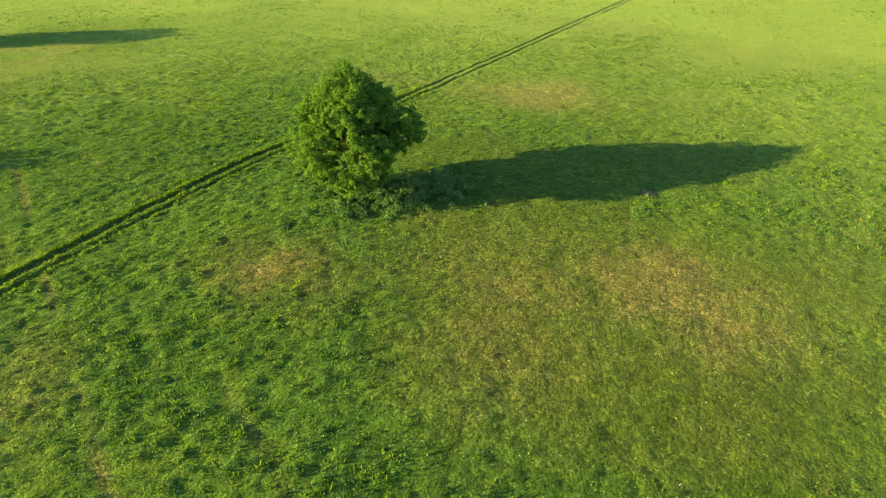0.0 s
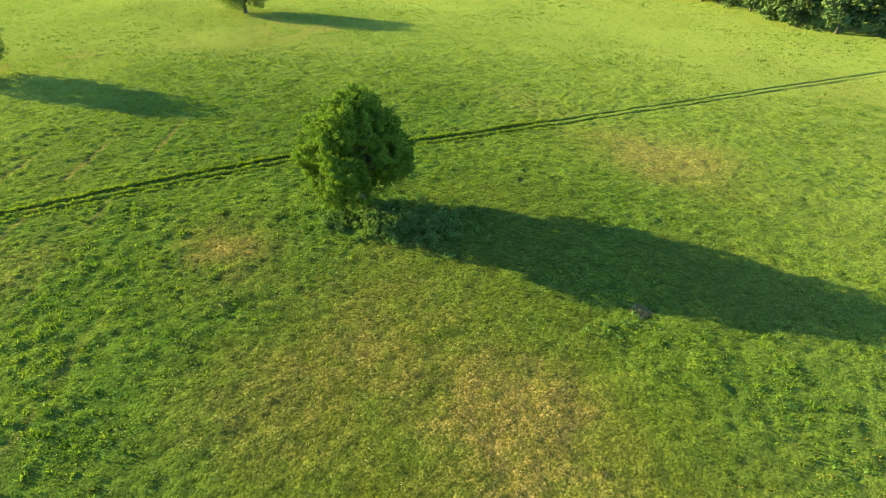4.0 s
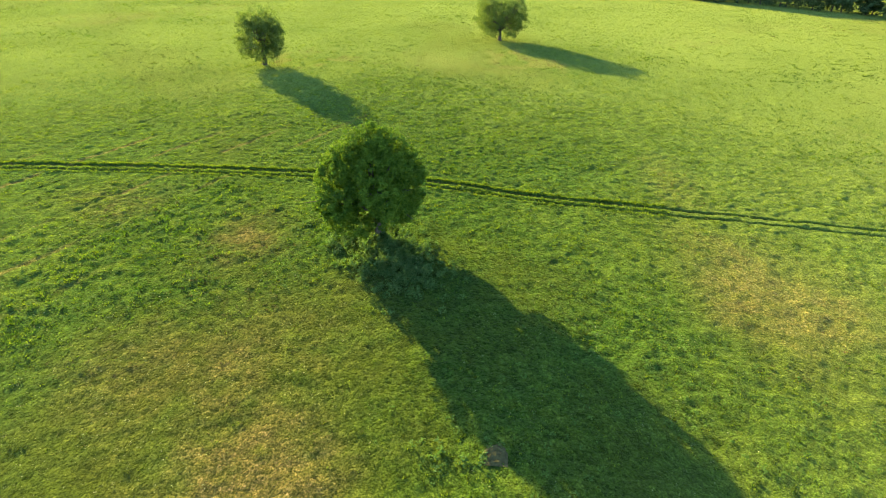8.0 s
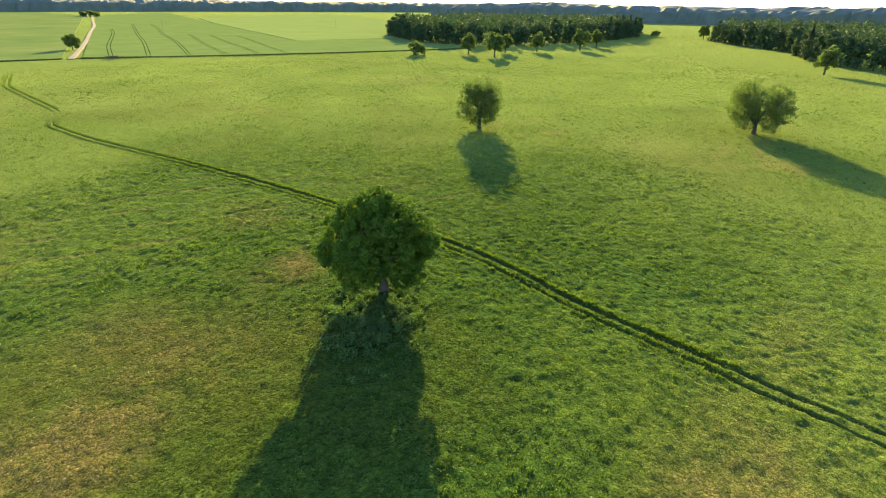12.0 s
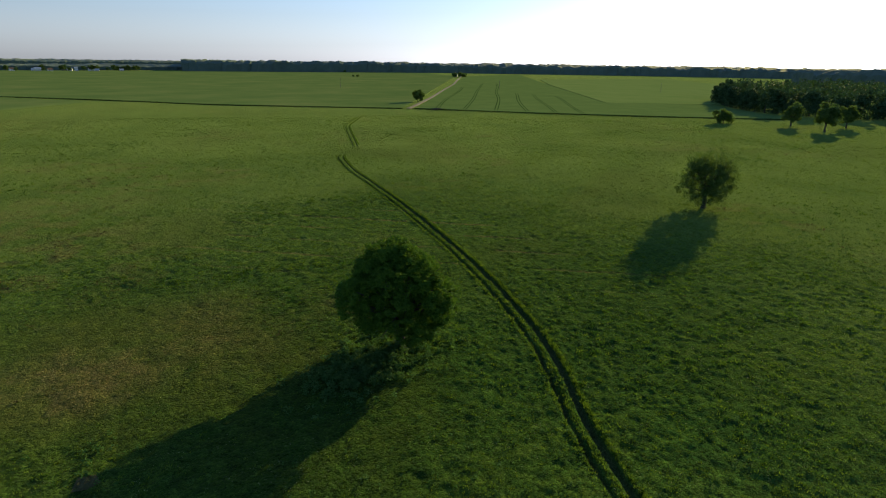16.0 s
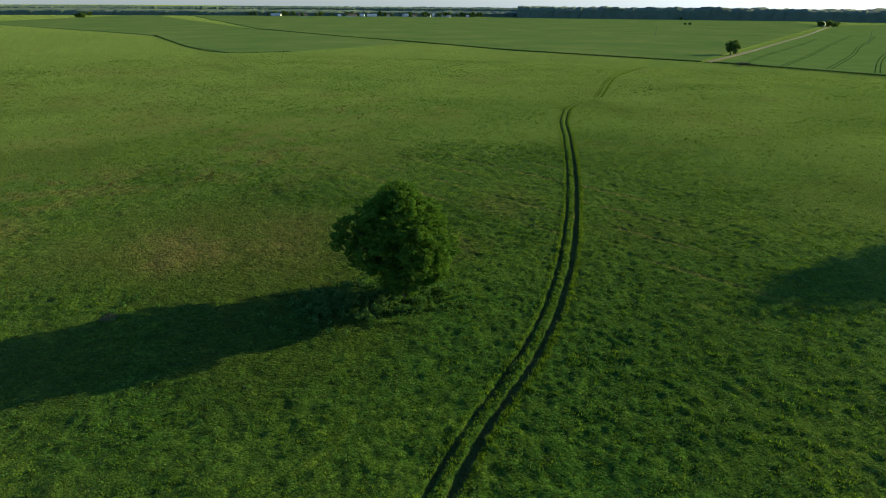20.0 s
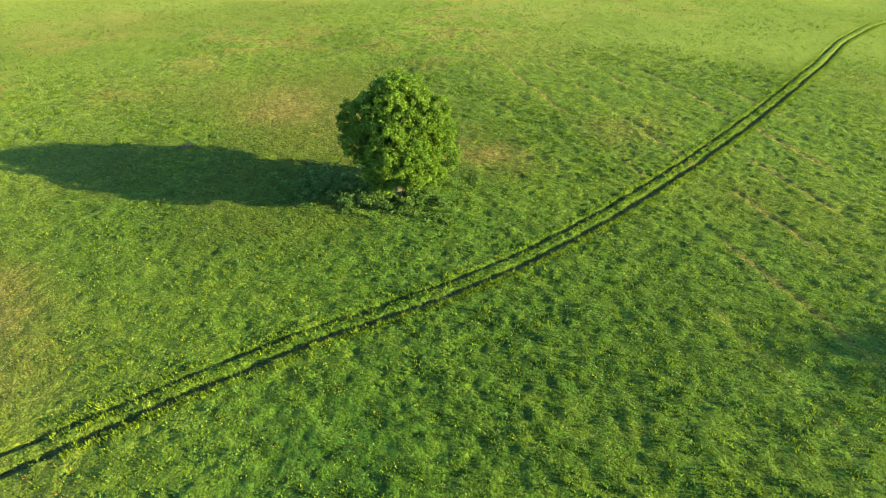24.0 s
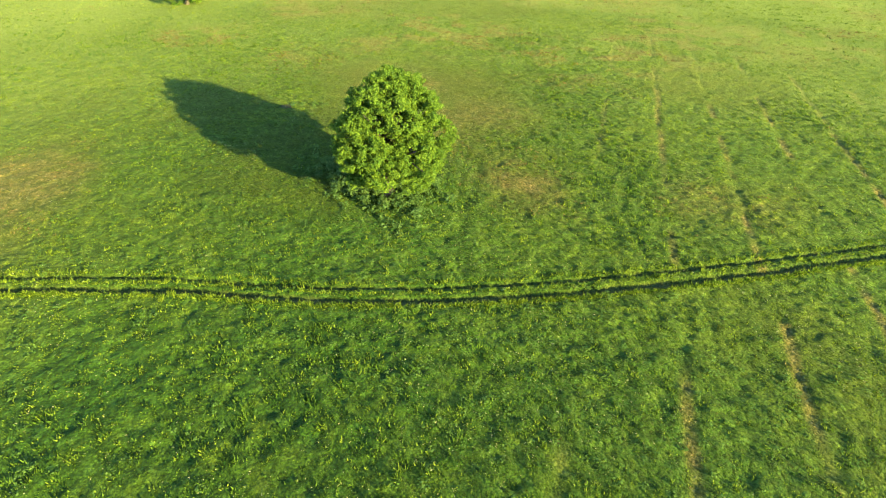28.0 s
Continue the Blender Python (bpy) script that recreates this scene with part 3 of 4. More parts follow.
kinds.append(make_spruce(66, 19, 4.0, "dark spruce among the trees at the wood's edge"))
rng = np.random.RandomState(77)
first = [True] * len(kinds)
for line, step in ((EDGE, 6.0), (BLOCK, 6.0)):
    pts = smooth_line(line, 1.0)
    d = np.concatenate([[0], np.cumsum(np.linalg.norm(np.diff(pts, axis=0), axis=1))])
    for s in np.arange(2, d[-1], step):
        u = s + rng.uniform(-2, 2)
        x, y = np.interp(u, d, pts[:, 0]) + rng.uniform(-2.5, 2.5), np.interp(u, d, pts[:, 1]) + rng.uniform(-2.5, 2.5)
        k = rng.choice(5, p=[0.34, 0.34, 0.18, 0.08, 0.06] if line is EDGE else [0.38, 0.36, 0.12, 0.06, 0.08])
        sc = rng.uniform(0.8, 1.12)
        m = pose(x, y, 0, 0, 0, rng.uniform(0, 360))
        if first[k]:
            first[k] = False
            t = kinds[k]
            t.matrix_basis = m
        else:
            t = copy_thing(kinds[k], m)
        t.scale = (sc, sc, sc * rng.uniform(0.9, 1.1))
        t["group"] = "trees along the wood's edge"


def inside(poly, x, y):
    r = np.zeros(len(x), bool)
    for (x0, y0), (x1, y1) in zip(poly, poly[1:] + poly[:1]):
        c = (y0 > y) != (y1 > y)
        r ^= c & (x < (x1 - x0) * (y - y0) / (y1 - y0 + 1e-9) + x0)
    return r


def canopy_stuff(name, seed, poly, count, h0, h1, leaves, size, label, mat):
    """Treetops of a wood, one leafy mass."""
    rng = np.random.RandomState(seed)
    p = np.array(poly)
    xy = np.empty((0, 2))
    while len(xy) < count:
        q = rng.uniform(p.min(0), p.max(0), (count * 3, 2))
        xy = np.concatenate([xy, q[inside(poly, q[:, 0], q[:, 1])]])
    xy = xy[:count]
    h = rng.uniform(h0, h1, count)
    C, Rr = [], []
    for dz, dr, r in ((0.78, 0.0, 3.0), (0.6, 2.0, 2.6), (0.6, 2.0, 2.6), (0.45, 2.4, 2.6)):
        q = rng.uniform(0, 2 * math.pi, count)
        C.append(np.stack([xy[:, 0] + dr * np.cos(q), xy[:, 1] + dr * np.sin(q), h * dz], 1))
        Rr.append(r * rng.uniform(0.8, 1.3, count))
    V, F = leaf_cloud(rng, np.concatenate(C), np.concatenate(Rr), leaves, size)
    return tagged(part(name, fast_mesh(name, V, F), mat), label, "wood", kind="stuff")


EDGE_BACK = [(-28.75, 299), (-230, 345), (-483, 253), (-644, 69), (-644, -69)]
canopy_stuff("woodland", 81, EDGE + EDGE_BACK, 1500, 14, 21, 90000, 1.9, "dense mixed wood beyond the meadow, treetops of many greens", LEAF_WOOD)
canopy_stuff("woodland", 82, BLOCK + [(-713, -230), (-598, -379.5), (-483, -379.5)], 700, 14, 20, 42000, 1.9, "dark block of wood beyond the ditch", LEAF_WOOD)


def thicket(seed, line, label):
    """Shrubs closing the foot of a wood's edge."""
    rng = np.random.RandomState(seed)
    L = np.repeat(smooth_line(line, 2.0), 2, 0)
    C = np.c_[L + rng.normal(0, 2.2, L.shape), rng.uniform(0.6, 3.6, len(L))]
    V, F = leaf_cloud(rng, C, rng.uniform(1.0, 2.0, len(L)), len(L) * 26, 0.9)
    tagged(part("thicket", fast_mesh("thicket", V, F), LEAF_WOOD), label, "shrubs", kind="stuff")


thicket(83, EDGE, "dense shrubs at the foot of the wood")
thicket(84, BLOCK, "dense shrubs at the foot of the dark wood")


def far_wood(name, seed, pts, depth, rows, h, label):
    """A wood far off: an uneven canopy with an upright leafy front."""
    rng = np.random.RandomState(seed)
    L = smooth_line(pts, 7.0)
    T = np.gradient(L, axis=0)
    T /= np.linalg.norm(T, axis=1)[:, None]
    out = np.stack([T[:, 1], -T[:, 0]], 1)
    away = np.sign(np.sum(out * (L - np.array(BASE)), 1))
    out *= away[:, None]
    V = [np.c_[L, np.full(len(L), -2.0)]]
    for k in range(rows):
        q = L + out * depth * (k / (rows - 1)) ** 2
        top = h * (0.72 + 0.25 * vnoise(q[:, 0], q[:, 1], 120, seed) + 0.25 * vnoise(q[:, 0], q[:, 1], 22, seed + 1)) + rng.uniform(-0.12, 0.12, len(L)) * h
        V.append(np.c_[q + rng.uniform(-3, 3, q.shape), top * (0.8 if k == 0 else 1)])
    n = len(L)
    V = np.concatenate(V)
    i = np.arange(n - 1)
    F = np.concatenate([np.stack([k * n + i, k * n + i + 1, (k + 1) * n + i + 1, (k + 1) * n + i], 1) for k in range(rows)])
    return tagged(part(name, fast_mesh(name, V, F), HAZED_WOOD), label, "wood", kind="stuff")


# leaf colour paled and blued: distance haze put into the base colour
HAZED_WOOD = mottled("far_wood", [(0.3, (0.086, 0.120, 0.096)), (0.7, (0.128, 0.165, 0.128))], 0.06, 0.95, 0.3, 2.0)
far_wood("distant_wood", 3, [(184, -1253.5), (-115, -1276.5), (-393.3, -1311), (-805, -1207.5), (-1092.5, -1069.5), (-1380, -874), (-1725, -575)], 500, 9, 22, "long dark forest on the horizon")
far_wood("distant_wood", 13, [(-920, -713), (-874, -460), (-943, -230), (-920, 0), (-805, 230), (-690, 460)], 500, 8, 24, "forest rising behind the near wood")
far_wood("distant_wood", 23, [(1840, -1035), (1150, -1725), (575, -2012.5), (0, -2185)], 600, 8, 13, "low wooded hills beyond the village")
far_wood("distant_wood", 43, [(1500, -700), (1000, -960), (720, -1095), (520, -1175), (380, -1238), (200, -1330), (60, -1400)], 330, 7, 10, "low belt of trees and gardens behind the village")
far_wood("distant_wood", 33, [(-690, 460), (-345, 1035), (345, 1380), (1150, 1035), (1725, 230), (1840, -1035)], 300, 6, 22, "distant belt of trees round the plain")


# ---- fields, ditches and road ----
def field(name, poly, z, mat, label, slope=1.0):
    """A standing crop: its top and its edges."""
    bm = bmesh.new()
    vs = [bm.verts.new((x, y, z)) for x, y in poly]
    f = bm.faces.new(vs)
    if f.normal.z < 0 or f.calc_area() and sum((a[0] * b[1] - b[0] * a[1]) for a, b in zip(poly, poly[1:] + poly[:1])) < 0:
        f.normal_flip()
    mx, my = sum(p[0] for p in poly) / len(poly), sum(p[1] for p in poly) / len(poly)
    low = [bm.verts.new((mx + (x - mx) * slope, my + (y - my) * slope, -1)) for x, y in poly]
    for k in range(len(poly)):
        j = (k + 1) % len(poly)
        bm.faces.new((vs[k], low[k], low[j], vs[j]))
    bmesh.ops.triangulate(bm, faces=[f])
    return tagged(part(name, bm, mat), label, "field", kind="structure")


field("crop_field", [(-102.35, -254.15), (-167.9, -213.9), (-244.95, -177.1), (-301.3, -156.4), (-335.8, -259.9), (-259.9, -287.5), (-378.35, -618.7), (-575, -1150), (-391, -1012)], 0.5, CROP, "dense green cereal field with tractor lines")
field("pale_field", [(-261.05, -286.35), (-345, -258.75), (-644, -552), (-805, -920), (-460, -805), (-379.5, -616.4)], 0.52, CROP_PALE, "pale yellow-green field beyond the crop")
field("grass_field", [(-93.15, -255.3), (20.7, -295.55), (97.75, -342.7), (198.95, -396.75), (368, -506), (1035, -1150), (-368, -1242), (-370.3, -1012)], 0.5, GRASSLAND, "broad green field across the ditch")
field("grass_field", [(109.25, -333.5), (149.5, -230), (179.4, -207), (233.45, -235.75), (358.8, -339.25), (805, -483), (1035, -1035), (368, -494.5), (198.95, -388.7)], 0.45, GRASSLAND, "darker green field by a bending ditch", 1.04)


def strip(pts, width, z, wob=0.0, seed=1):
    """A flat band along points."""
    rng = np.random.RandomState(seed)
    L = smooth_line(pts, 4.0)
    T = np.gradient(L, axis=0)
    T /= np.linalg.norm(T, axis=1)[:, None]
    N = np.stack([-T[:, 1], T[:, 0]], 1)
    V = []
    for o, dz in ((-0.5, -0.25), (-0.42, 0), (-0.12, 0.03), (0.12, 0.03), (0.42, 0), (0.5, -0.25)):
        w = o * width + rng.uniform(-wob, wob, len(L)) * (abs(o) > 0.3)
        V.append(np.c_[L + N * w[:, None], np.full(len(L), z + dz)])
    n, i = len(L), np.arange(len(L) - 1)
    F = np.concatenate([np.stack([k * n + i, k * n + i + 1, (k + 1) * n + i + 1, (k + 1) * n + i], 1)[:, ::-1] for k in range(5)])
    return np.concatenate(V), F


ROAD = [(-95.45, -249.55), (-118.45, -304.75), (-149.5, -381.8), (-195.5, -501.4), (-242.65, -622.15), (-300.15, -785.45), (-363.4, -961.4), (-396.75, -1069.5)]
V, F = strip(ROAD, 3.0, 0.56, 0.25)
tagged(part("gravel_road", fast_mesh("gravel_road", V, F), GRAVEL), "straight pale gravel farm road between the fields", "road", kind="structure")


# ---- grass, tall weeds and reeds ----
def blades(rng, x, y, z, h, spread, k, width):
    """Tufts of k narrow bent blades at the places x, y."""
    n = len(x)
    q, r = rng.uniform(0, 2 * math.pi, (n, k)), spread[:, None] * rng.uniform(0, 1, (n, k)) ** 0.5
    bx, by = x[:, None] + r * np.cos(q), y[:, None] + r * np.sin(q)
    hh = h[:, None] * rng.uniform(0.6, 1.25, (n, k))
    q2 = q + rng.normal(0, 0.8, (n, k))
    lx, ly = np.cos(q2) * hh * rng.uniform(0.1, 0.75, (n, k)), np.sin(q2) * hh * rng.uniform(0.1, 0.75, (n, k))
    q3 = rng.uniform(0, 2 * math.pi, (n, k))
    w = width * rng.uniform(0.6, 1.4, (n, k))
    wx, wy = np.cos(q3) * w, np.sin(q3) * w
    zb = np.repeat(z[:, None], k, 1) - 0.04
    V = np.stack([np.stack([bx - wx, by - wy, zb], -1), np.stack([bx + wx, by + wy, zb], -1), np.stack([bx + lx, by + ly, zb + hh], -1)], 2).reshape(-1, 3)
    return V, np.arange(len(V)).reshape(-1, 3)


def sward(name, V, F, material, count):
    """A mesh of grass tufts with count blades each; every tuft has its own tone."""
    me = fast_mesh(name, V, F)
    tone = np.repeat(np.random.RandomState(len(V) % 9973).rand(len(V) // (3 * count)), 3 * count)
    me.attributes.new("tone", "FLOAT", "POINT").data.foreach_set("value", tone.astype(np.float32))
    return part(name, me, material)


rng = np.random.RandomState(91)


def scatter(count, r0, r1, power=0.5):
    """Places round the tree between two radii."""
    q, r = rng.uniform(0, 2 * math.pi, count), r0 + (r1 - r0) * rng.uniform(0, 1, count) ** power
    return BASE[0] + r * np.cos(q), BASE[1] + r * np.sin(q), r


def off_track(x, y):
    d = np.abs(track_offset(x, y))
    return (np.abs(d - 0.76) > 0.34) & ((y > -40) | (d > 1.9)) | (y > -105) & (y < -89.5)


def tussock(x, y):
    """0..1: how rank the sward stands, clump by clump."""
    return sstep(0.30, 0.80, 0.62 * vnoise(x, y, 0.6, 60) + 0.38 * vnoise(x, y, 2.3, 61))


x, y, r = scatter(250000, 0, 100)
keep = (rut_mask(x, y) < 0.03) & (stripe_mask(x, y) < 0.35) & (rng.uniform(0, 1, len(x)) < 0.6 + 0.4 * tussock(x, y)) & (rng.uniform(0, 1, len(x)) > sstep(60, 105, r))
x2, y2, r2 = scatter(190000, 70, 330, 0.75)
keep2 = (off_track(x2, y2) | (y2 < -198)) & (rng.uniform(0, 1, len(x2)) < sstep(60, 120, r2) * (1 - 0.8 * sstep(240, 330, r2))) & (y2 > -215)
for x, y, count, tall, spread, width in ((x[keep], y[keep], 5, 0.13, 0.18, 0.042), (x2[keep2], y2[keep2], 4, 0.20, 0.42, 0.11)):
    z, lu, ol = ground_height(x, y), lushness(x, y), oliveness(x, y)
    pick = rng.uniform(0, 1, (4, len(x)))
    far = haze_paleness(x, y)
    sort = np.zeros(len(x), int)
    # far tufts take the paler colour that stands in for haze
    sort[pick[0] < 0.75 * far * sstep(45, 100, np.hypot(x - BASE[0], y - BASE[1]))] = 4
    sort[pick[1] < 1.15 * ol] = 3
    sort[pick[2] < 1.15 * lu] = 2
    sort[dryness(x, y) * (1 - 0.45 * sstep(80, 110, np.hypot(x - BASE[0], y - BASE[1]))) + 0.7 * (pick[3] - 0.5) > 0.40] = 1
    for k, mat, name, lab in ((0, GRASS, "meadow_grass", "tufts of green meadow grass"), (1, STRAW, "dry_grass", "thin tufts of dry straw-coloured grass"), (2, LUSH_GRASS, "lush_grass", "deep green rank grass, partly put in to darken the foreground"),
                              (3, OLIVE_GRASS, "olive_grass", "fine olive-green grass in short tufts"), (4, SEED_AND_HAZE_GRASS, "haze_paled_grass", "pale green grass, its colour lightened for distance haze")):
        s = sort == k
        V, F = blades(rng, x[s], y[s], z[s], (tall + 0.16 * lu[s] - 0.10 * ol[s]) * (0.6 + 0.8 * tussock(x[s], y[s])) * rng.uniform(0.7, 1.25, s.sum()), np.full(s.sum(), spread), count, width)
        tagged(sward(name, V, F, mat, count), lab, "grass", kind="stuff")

# taller verge beside the ruts
k = rng.randint(0, len(TRACK_LINE) - 1, 16000)
side = rng.choice([-1.5, -1.42, -1.55, 0.0, 1.15], 16000) + rng.normal(0, 0.16, 16000)
x, y = TRACK_LINE[k, 0] + side, TRACK_LINE[k, 1] + rng.uniform(-0.5, 0.5, 16000)
keep = (rut_mask(x, y) < 0.08) & (y < 72) & ((y > -87) | (y < -107))
x, y = x[keep], y[keep]
V, F = blades(rng, x, y, ground_height(x, y), rng.uniform(0.14, 0.34, len(x)) * (1 - 0.5 * sstep(-20, -50, y)), np.full(len(x), 0.14), 6, 0.04)
tagged(sward("verge_grass", V, F, GRASS, 6), "taller grass standing along the wheel ruts", "grass", kind="stuff")

# pale broad-leaved rosettes through the sward
n = 15000
q, r = rng.uniform(0, 2 * math.pi, n), 95 * rng.uniform(0, 1, n) ** 0.5
x, y = BASE[0] + r * np.cos(q), BASE[1] + r * np.sin(q)
keep = (vnoise(x, y, 9, 50) > 0.30) & (rut_mask(x, y) < 0.2) & (oliveness(x, y) + dryness(x, y) < rng.uniform(0.1, 0.7, n))
x, y = x[keep], y[keep]
V, F = leaf_cloud(rng, np.stack([x, y, ground_height(x, y) + 0.12], 1), rng.uniform(0.10, 0.34, len(x)), len(x) * 13, 0.15, 0.0, 1.6)
tagged(part("meadow_weeds", fast_mesh("meadow_weeds", V, F), WEED), "pale broad-leaved weeds scattered through the grass", "weeds", kind="stuff")

# nettles and tall weeds on the shaded side of the tree
n = 650
q, r = rng.normal(0, 1, n), rng.normal(0, 1, n)
x, y = BASE[0] + 2.8 + 3.0 * q + 0.8 * r, BASE[1] + 1.8 + 2.6 * r + 0.8 * q
V, F = leaf_cloud(rng, np.stack([x, y, ground_height(x, y) + rng.uniform(0.1, 1.0, n) * np.exp(-0.12 * (q * q + r * r))], 1), rng.uniform(0.25, 0.55, n), n * 40, 0.2)
tagged(part("tall_weeds", fast_mesh("tall_weeds", V, F), NETTLE), "rank nettles and tall weeds round the tree's foot", "weeds", kind="stuff")

# reedy ditches
DITCHES = [[(379.5, -496.8), (198.95, -394.45), (97.75, -341.55), (20.7, -294.4), (-92, -253)], [(-98.9, -250.7), (-167.9, -210.45), (-244.95, -173.65), (-301.3, -152.95)], [(358.8, -338.1), (233.45, -234.6), (179.4, -205.85), (149.5, -227.7)]]
DITCH = leaf_material("ditch_reeds", (0.018, 0.045, 0.010), (0.06, 0.09, 0.02), 0.2, 0.3)
for d in DITCHES:
    L = smooth_line(d, 0.8)
    thick = 1 if d is DITCHES[2] else 3
    L = np.repeat(L, thick, 0) + rng.normal(0, 0.55, (len(L) * thick, 2))
    V, F = blades(rng, L[:, 0], L[:, 1], np.full(len(L), 0.2), rng.uniform(0.35, 0.75, len(L)), np.full(len(L), 0.5), 5, 0.22)
    tagged(part("ditch_reeds", fast_mesh("ditch_reeds", V, F), DITCH), "line of dark reeds along a field ditch", "reeds", kind="stuff")


# ---- tractor lines in the crop ----
TRAM = mottled("pressed_crop", [(0.3, (0.020, 0.050, 0.012)), (0.7, (0.040, 0.080, 0.020))], 0.6, 1.0, 0.5, 0.05, 0.0)
for x, y, length in ((-114, -251, 300), (-131, -241, 420), (-149, -232, 430), (-164, -222, 200), (-178, -212, 190), (-194, -204, 170)):
    for off in (-0.95, 0.95):
        a = (x + off * 0.93, y - off * 0.37)
        V, F = strip([(a[0] - 0.37 * d + 1.2 * math.sin(d / 37 + x), a[1] - 0.93 * d) for d in (0, length * 0.25, length * 0.5, length * 0.75, length)], 0.6, 0.525, 0.05)
        tagged(part("tractor_line", fast_mesh("tractor_line", V, F), TRAM), "dark wheel line pressed through the green crop", "wheel line", group="tractor lines in the crop", kind="structure")


# ---- farm, village and poles ----
def box(bm, x0, y0, z0, x1, y1, z1):
    m = Matrix.Translation(((x0 + x1) / 2, (y0 + y1) / 2, (z0 + z1) / 2)) @ Matrix.Diagonal((x1 - x0, y1 - y0, z1 - z0, 1))
    bmesh.ops.create_cube(bm, size=1, matrix=m)


PANE = mottled("dark_pane", [(0.3, (0.02, 0.025, 0.03)), (0.7, (0.05, 0.06, 0.07))], 2.0, 0.15, 0.0, 0.01, 0.5)


def house(x, y, turn, l, w, h, roofmat, label, wallmat=PLASTER):
    """A gabled house: walls, roof with eaves and chimney, windows and a door."""
    root = tagged(new("house"), label, "house", group="houses on the plain")
    bm = bmesh.new()
    rise = w * 0.42
    prof = [(-w / 2, 0), (w / 2, 0), (w / 2, h), (0, h + rise), (-w / 2, h)]
    ends = [[bm.verts.new((sx, py, pz)) for py, pz in prof] for sx in (-l / 2, l / 2)]
    bm.faces.new(ends[0][::-1])
    bm.faces.new(ends[1])
    for k in range(5):
        j = (k + 1) % 5
        bm.faces.new((ends[0][k], ends[0][j], ends[1][j], ends[1][k]))
    part("wall", bm, wallmat, root)
    bm = bmesh.new()
    for sy in (-1, 1):
        a = [bm.verts.new((sx, sy * (w / 2 + 0.5), h - 0.35 + dz)) for sx in (-l / 2 - 0.4, l / 2 + 0.4) for dz in (0.08, 0.28)]
        b = [bm.verts.new((sx, 0, h + rise + 0.05 + dz)) for sx in (-l / 2 - 0.4, l / 2 + 0.4) for dz in (0.0, 0.2)]
        for f in ((a[0], a[2], b[2], b[0]), (a[1], b[1], b[3], a[3]), (a[0], a[1], a[3], a[2]), (a[0], b[0], b[1], a[1]), (a[2], a[3], b[3], b[2])):
            bm.faces.new(f)
    roof = part("roof", bm, roofmat, root)
    bm = bmesh.new()
    box(bm, l * 0.15, -0.3, h + rise * 0.6, l * 0.15 + 0.7, 0.4, h + rise + 0.9)
    part("chimney", bm, ROOF_RED, roof)
    k = max(2, int(l / 3.5))
    for sy in (-1, 1):
        for q in range(k):
            cx = -l / 2 + (q + 0.5) * l / k
            bm = bmesh.new()
            door = sy > 0 and q == k // 2
            box(bm, cx - 0.5, sy * w / 2 - 0.05, 0.0 if door else 1.0, cx + 0.5, sy * w / 2 + 0.05, 2.1 if door else 2.3)
            part("door" if door else "window", bm, TIMBER if door else PANE, root)
    root.matrix_basis = pose(x, y, 0, 0, 0, turn)
    return root


VILLAGE = [(561, -1098, 10, 8, 4), (539, -1112, 34, 10, 4.5), (514, -1118, 14, 9, 5), (496, -1130, 30, 10, 4), (458, -1140, 10, 8, 5), (432, -1165, 9, 8, 3.5), (420, -1150, 14, 9, 6), (403, -1160, 11, 8, 4),
           (376, -1180, 11, 8, 5), (362, -1170, 7, 7, 8), (340, -1190, 18, 9, 5), (328, -1178, 9, 7, 3.5), (291, -1205, 9, 7, 3.5), (640, -1075, 24, 10, 4), (700, -1060, 30, 10, 4)]
for k, (x, y, l, w, h) in enumerate(VILLAGE):
    house(x, y, 25 + 17 * math.sin(k * 2.1), 0.75 * l, 0.75 * w, 0.7 * h, (ROOF, ROOF_RED, ROOF)[k % 3], "long white farm building on the plain" if l > 20 else "white plastered village house under a gabled roof")
house(-350, -955, 70, 14, 8, 4, ROOF, "old white farmhouse beside trees at the road's end")
house(-163, -1290, 10, 22, 9, 3.5, PLASTER, "low white barn before the forest")
for x, y, sc in ((-343, -938, 1.0), (-356, -941, 1.15), (-371, -962, 0.9), (-360, -930, 0.8), (-153, -910, 0.5), (-146, -912, 0.45), (-172, -1280, 0.7), (1040, -880, 1.0), (900, -740, 1.2), (906, -735, 1.0)):
    t = copy_thing(low_tree, pose(x, y, 0, 0, 0, x * 3))
    t.scale = (sc, sc, sc * 1.1)
    t["label"] = "dark bushy tree far out on the plain"
for k in range(46):
    x, y = rng.uniform(250, 760), 0
    y = -1225 + (x - 290) * 0.36 + rng.uniform(-35, 45)
    sc = rng.uniform(0.6, 1.2)
    t = copy_thing(field_tree, pose(x, y, 0, 0, 0, x))
    t.scale = (sc, sc, sc * 0.8)
    t["label"], t["group"] = "dark garden tree among the village houses", "village trees"


def pole(x, y, h):
    root = tagged(new("utility_pole"), "thin grey wooden power pole in the field", "pole", group="power poles")
    V, F = tube([(0, 0, -0.5), (0, 0, h * 0.5), (0, 0, h)], (0.16, 0.13, 0.10), 8)
    part("pole", fast_mesh("pole", V, F, True), TIMBER, root)
    bm = bmesh.new()
    box(bm, -0.9, -0.06, h - 0.6, 0.9, 0.06, h - 0.45)
    arm = part("crossarm", bm, TIMBER, root)
    for dx in (-0.8, 0, 0.8):
        V, F = tube([(dx, 0, h - 0.45), (dx, 0, h - 0.2)], (0.05, 0.03), 6)
        part("insulator", fast_mesh("insulator", V, F), PLASTER, arm)
    root.matrix_basis = pose(x, y, 0, 0, 0, 30)


for x, y in ((-407, -412), (-82, -522), (-245, -467)):
    pole(x, y, 10.2)

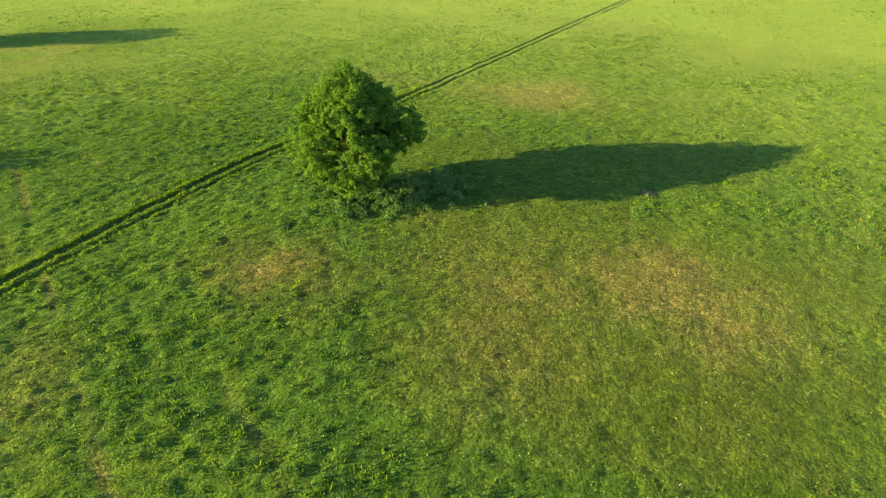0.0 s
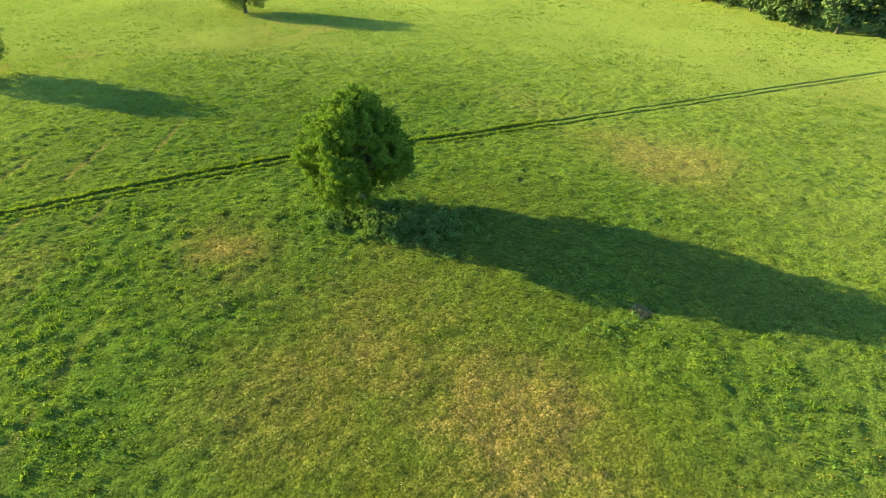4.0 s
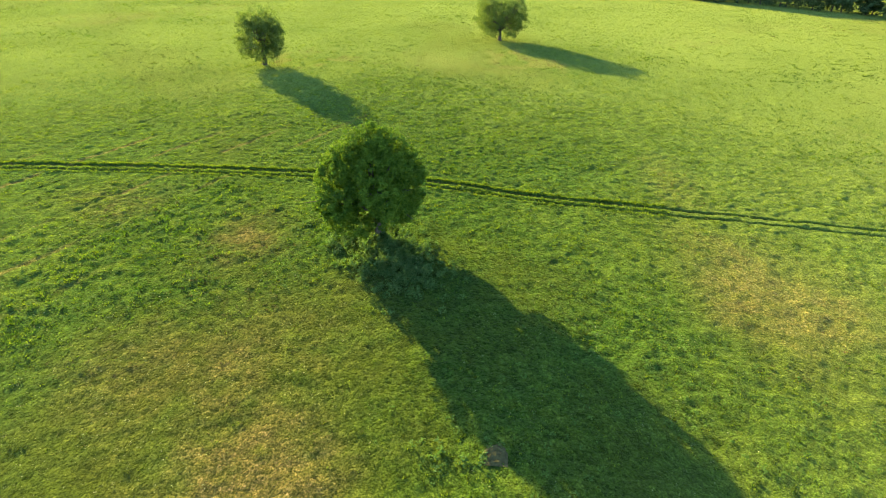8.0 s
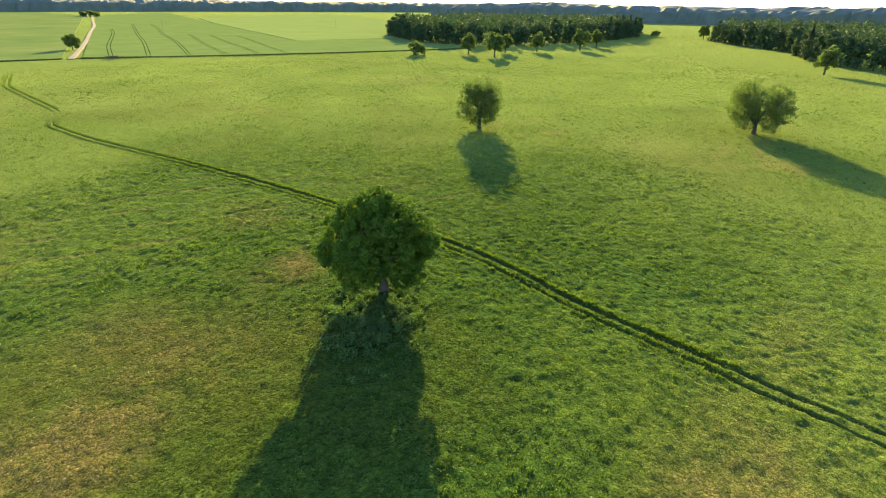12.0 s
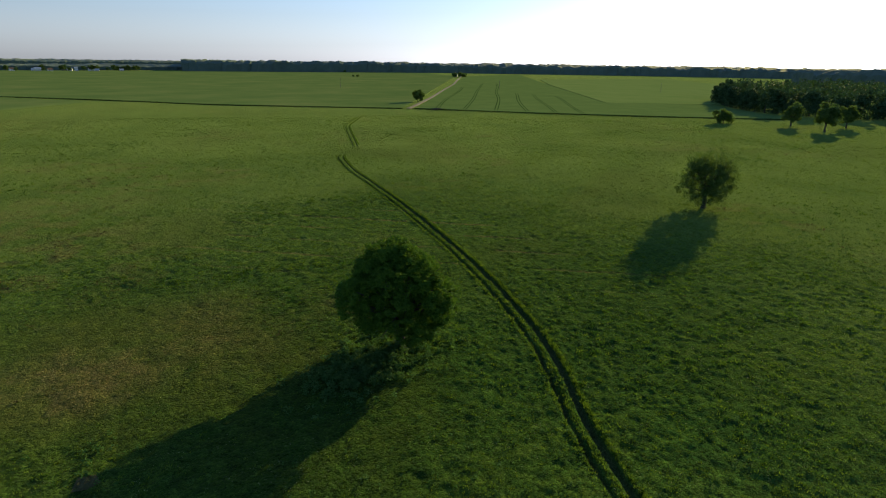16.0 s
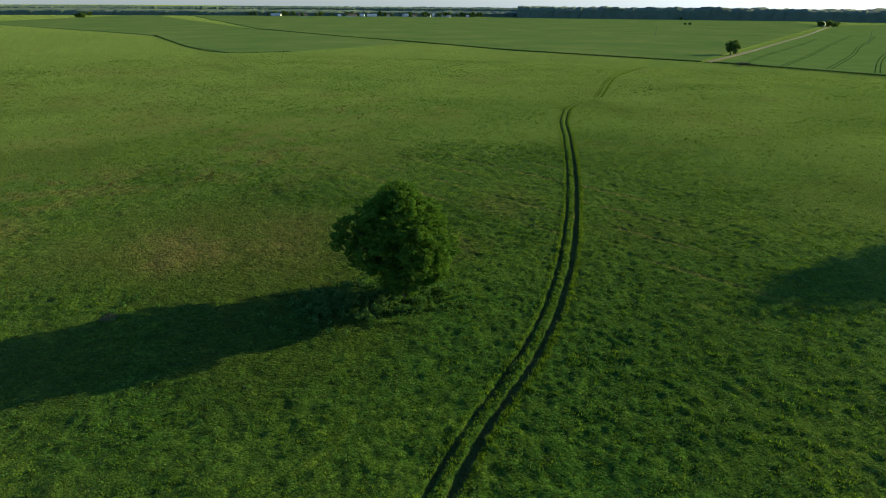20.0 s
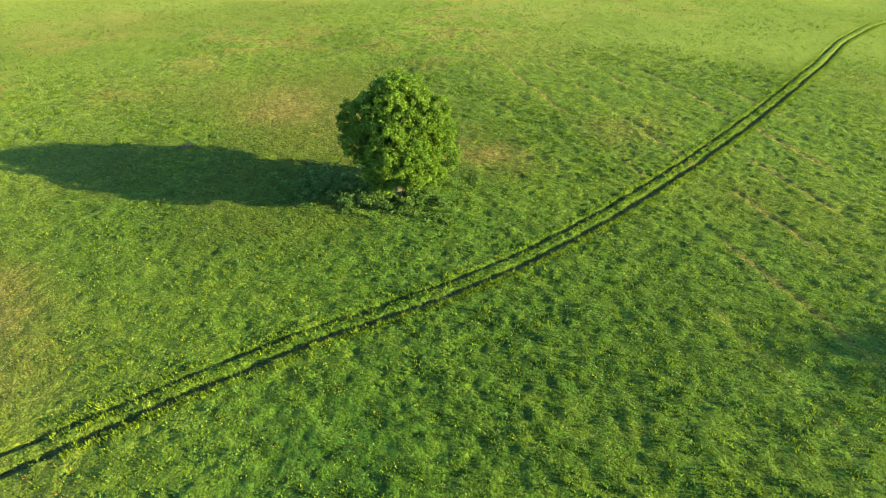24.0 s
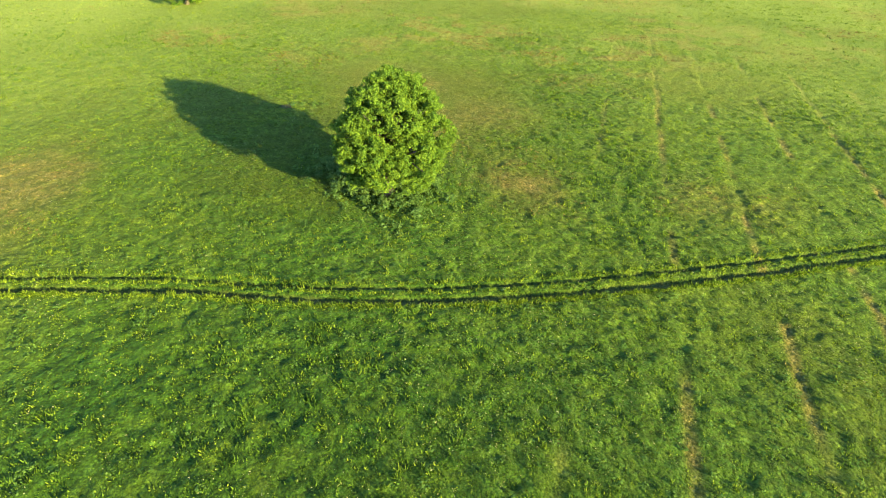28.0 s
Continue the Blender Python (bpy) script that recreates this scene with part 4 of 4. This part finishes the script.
# ---- small things in the meadow ----
bm = bmesh.new()
bmesh.ops.create_grid(bm, x_segments=14, y_segments=14, size=1.0)
for v in bm.verts:
    d = math.hypot(v.co.x, v.co.y)
    v.co.z = 0.16 * max(0, 1 - d * d) + 0.12 * noise.noise(v.co * 3.1) * (d < 1) - 0.06
    v.co.x *= 0.9
    v.co.y *= 0.75
mound = tagged(part("earth_mound", bm, EARTH), "low mound of bare brown earth in the grass", "mound")
mound.matrix_basis = pose(-3.2, 51.9, float(ground_height(np.array([-3.2]), np.array([51.9]))[0]) + 0.02)
n = 14
x, y = -3.0 + rng.normal(0, 1.0, n), 48.9 + rng.normal(0, 1.1, n)
V, F = leaf_cloud(rng, np.stack([x, y, ground_height(x, y) + rng.uniform(0.05, 0.2, n)], 1), rng.uniform(0.2, 0.35, n), n * 22, 0.18)
tagged(part("mound_weeds", fast_mesh("mound_weeds", V, F), NETTLE), "tall green weeds beside the earth mound", "weeds", kind="stuff")

# dark heap at the ditch, brushwood under a pale cover
heap = tagged(new("brush_pile"), "dark heap of brushwood lying at the ditch", "heap")
heap_rng = np.random.RandomState(7)
for k in range(26):
    q = heap_rng.uniform(0, math.pi)
    c = np.array([heap_rng.normal(0, 1.6), heap_rng.normal(0, 0.8), heap_rng.uniform(0.1, 1.1)])
    d = np.array([math.cos(q), math.sin(q), heap_rng.uniform(-0.15, 0.15)]) * heap_rng.uniform(1.0, 2.2)
    V, F = tube([c - d, c, c + d], (0.14, 0.16, 0.08), 6)
    part("branch", fast_mesh("branch", V, F), BARK, heap)
heap.matrix_basis = pose(-111.5, -239, 0.4)

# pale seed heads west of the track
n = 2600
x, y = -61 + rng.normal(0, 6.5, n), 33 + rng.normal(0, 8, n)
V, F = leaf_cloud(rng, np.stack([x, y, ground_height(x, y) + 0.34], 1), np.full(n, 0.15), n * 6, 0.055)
tagged(part("seed_heads", fast_mesh("seed_heads", V, F), SEED_AND_HAZE_GRASS), "pale dry seed heads over the grass", "grass", kind="stuff")

# tiny pale flower and seed heads sprinkled through the near grass
x, y, r = scatter(90000, 4, 85)
keep = (vnoise(x, y, 8, 70) * 0.6 + vnoise(x, y, 2.2, 71) * 0.4 > 0.52) & (rut_mask(x, y) < 0.05)
x, y = x[keep], y[keep]
V, F = leaf_cloud(rng, np.stack([x, y, ground_height(x, y) + 0.18], 1), np.full(len(x), 0.10), len(x), 0.065, 0.0, 1.2)
tagged(part("flower_heads", fast_mesh("flower_heads", V, F), HEADS), "tiny whitish flower and seed heads over the grass", "flowers", kind="stuff")
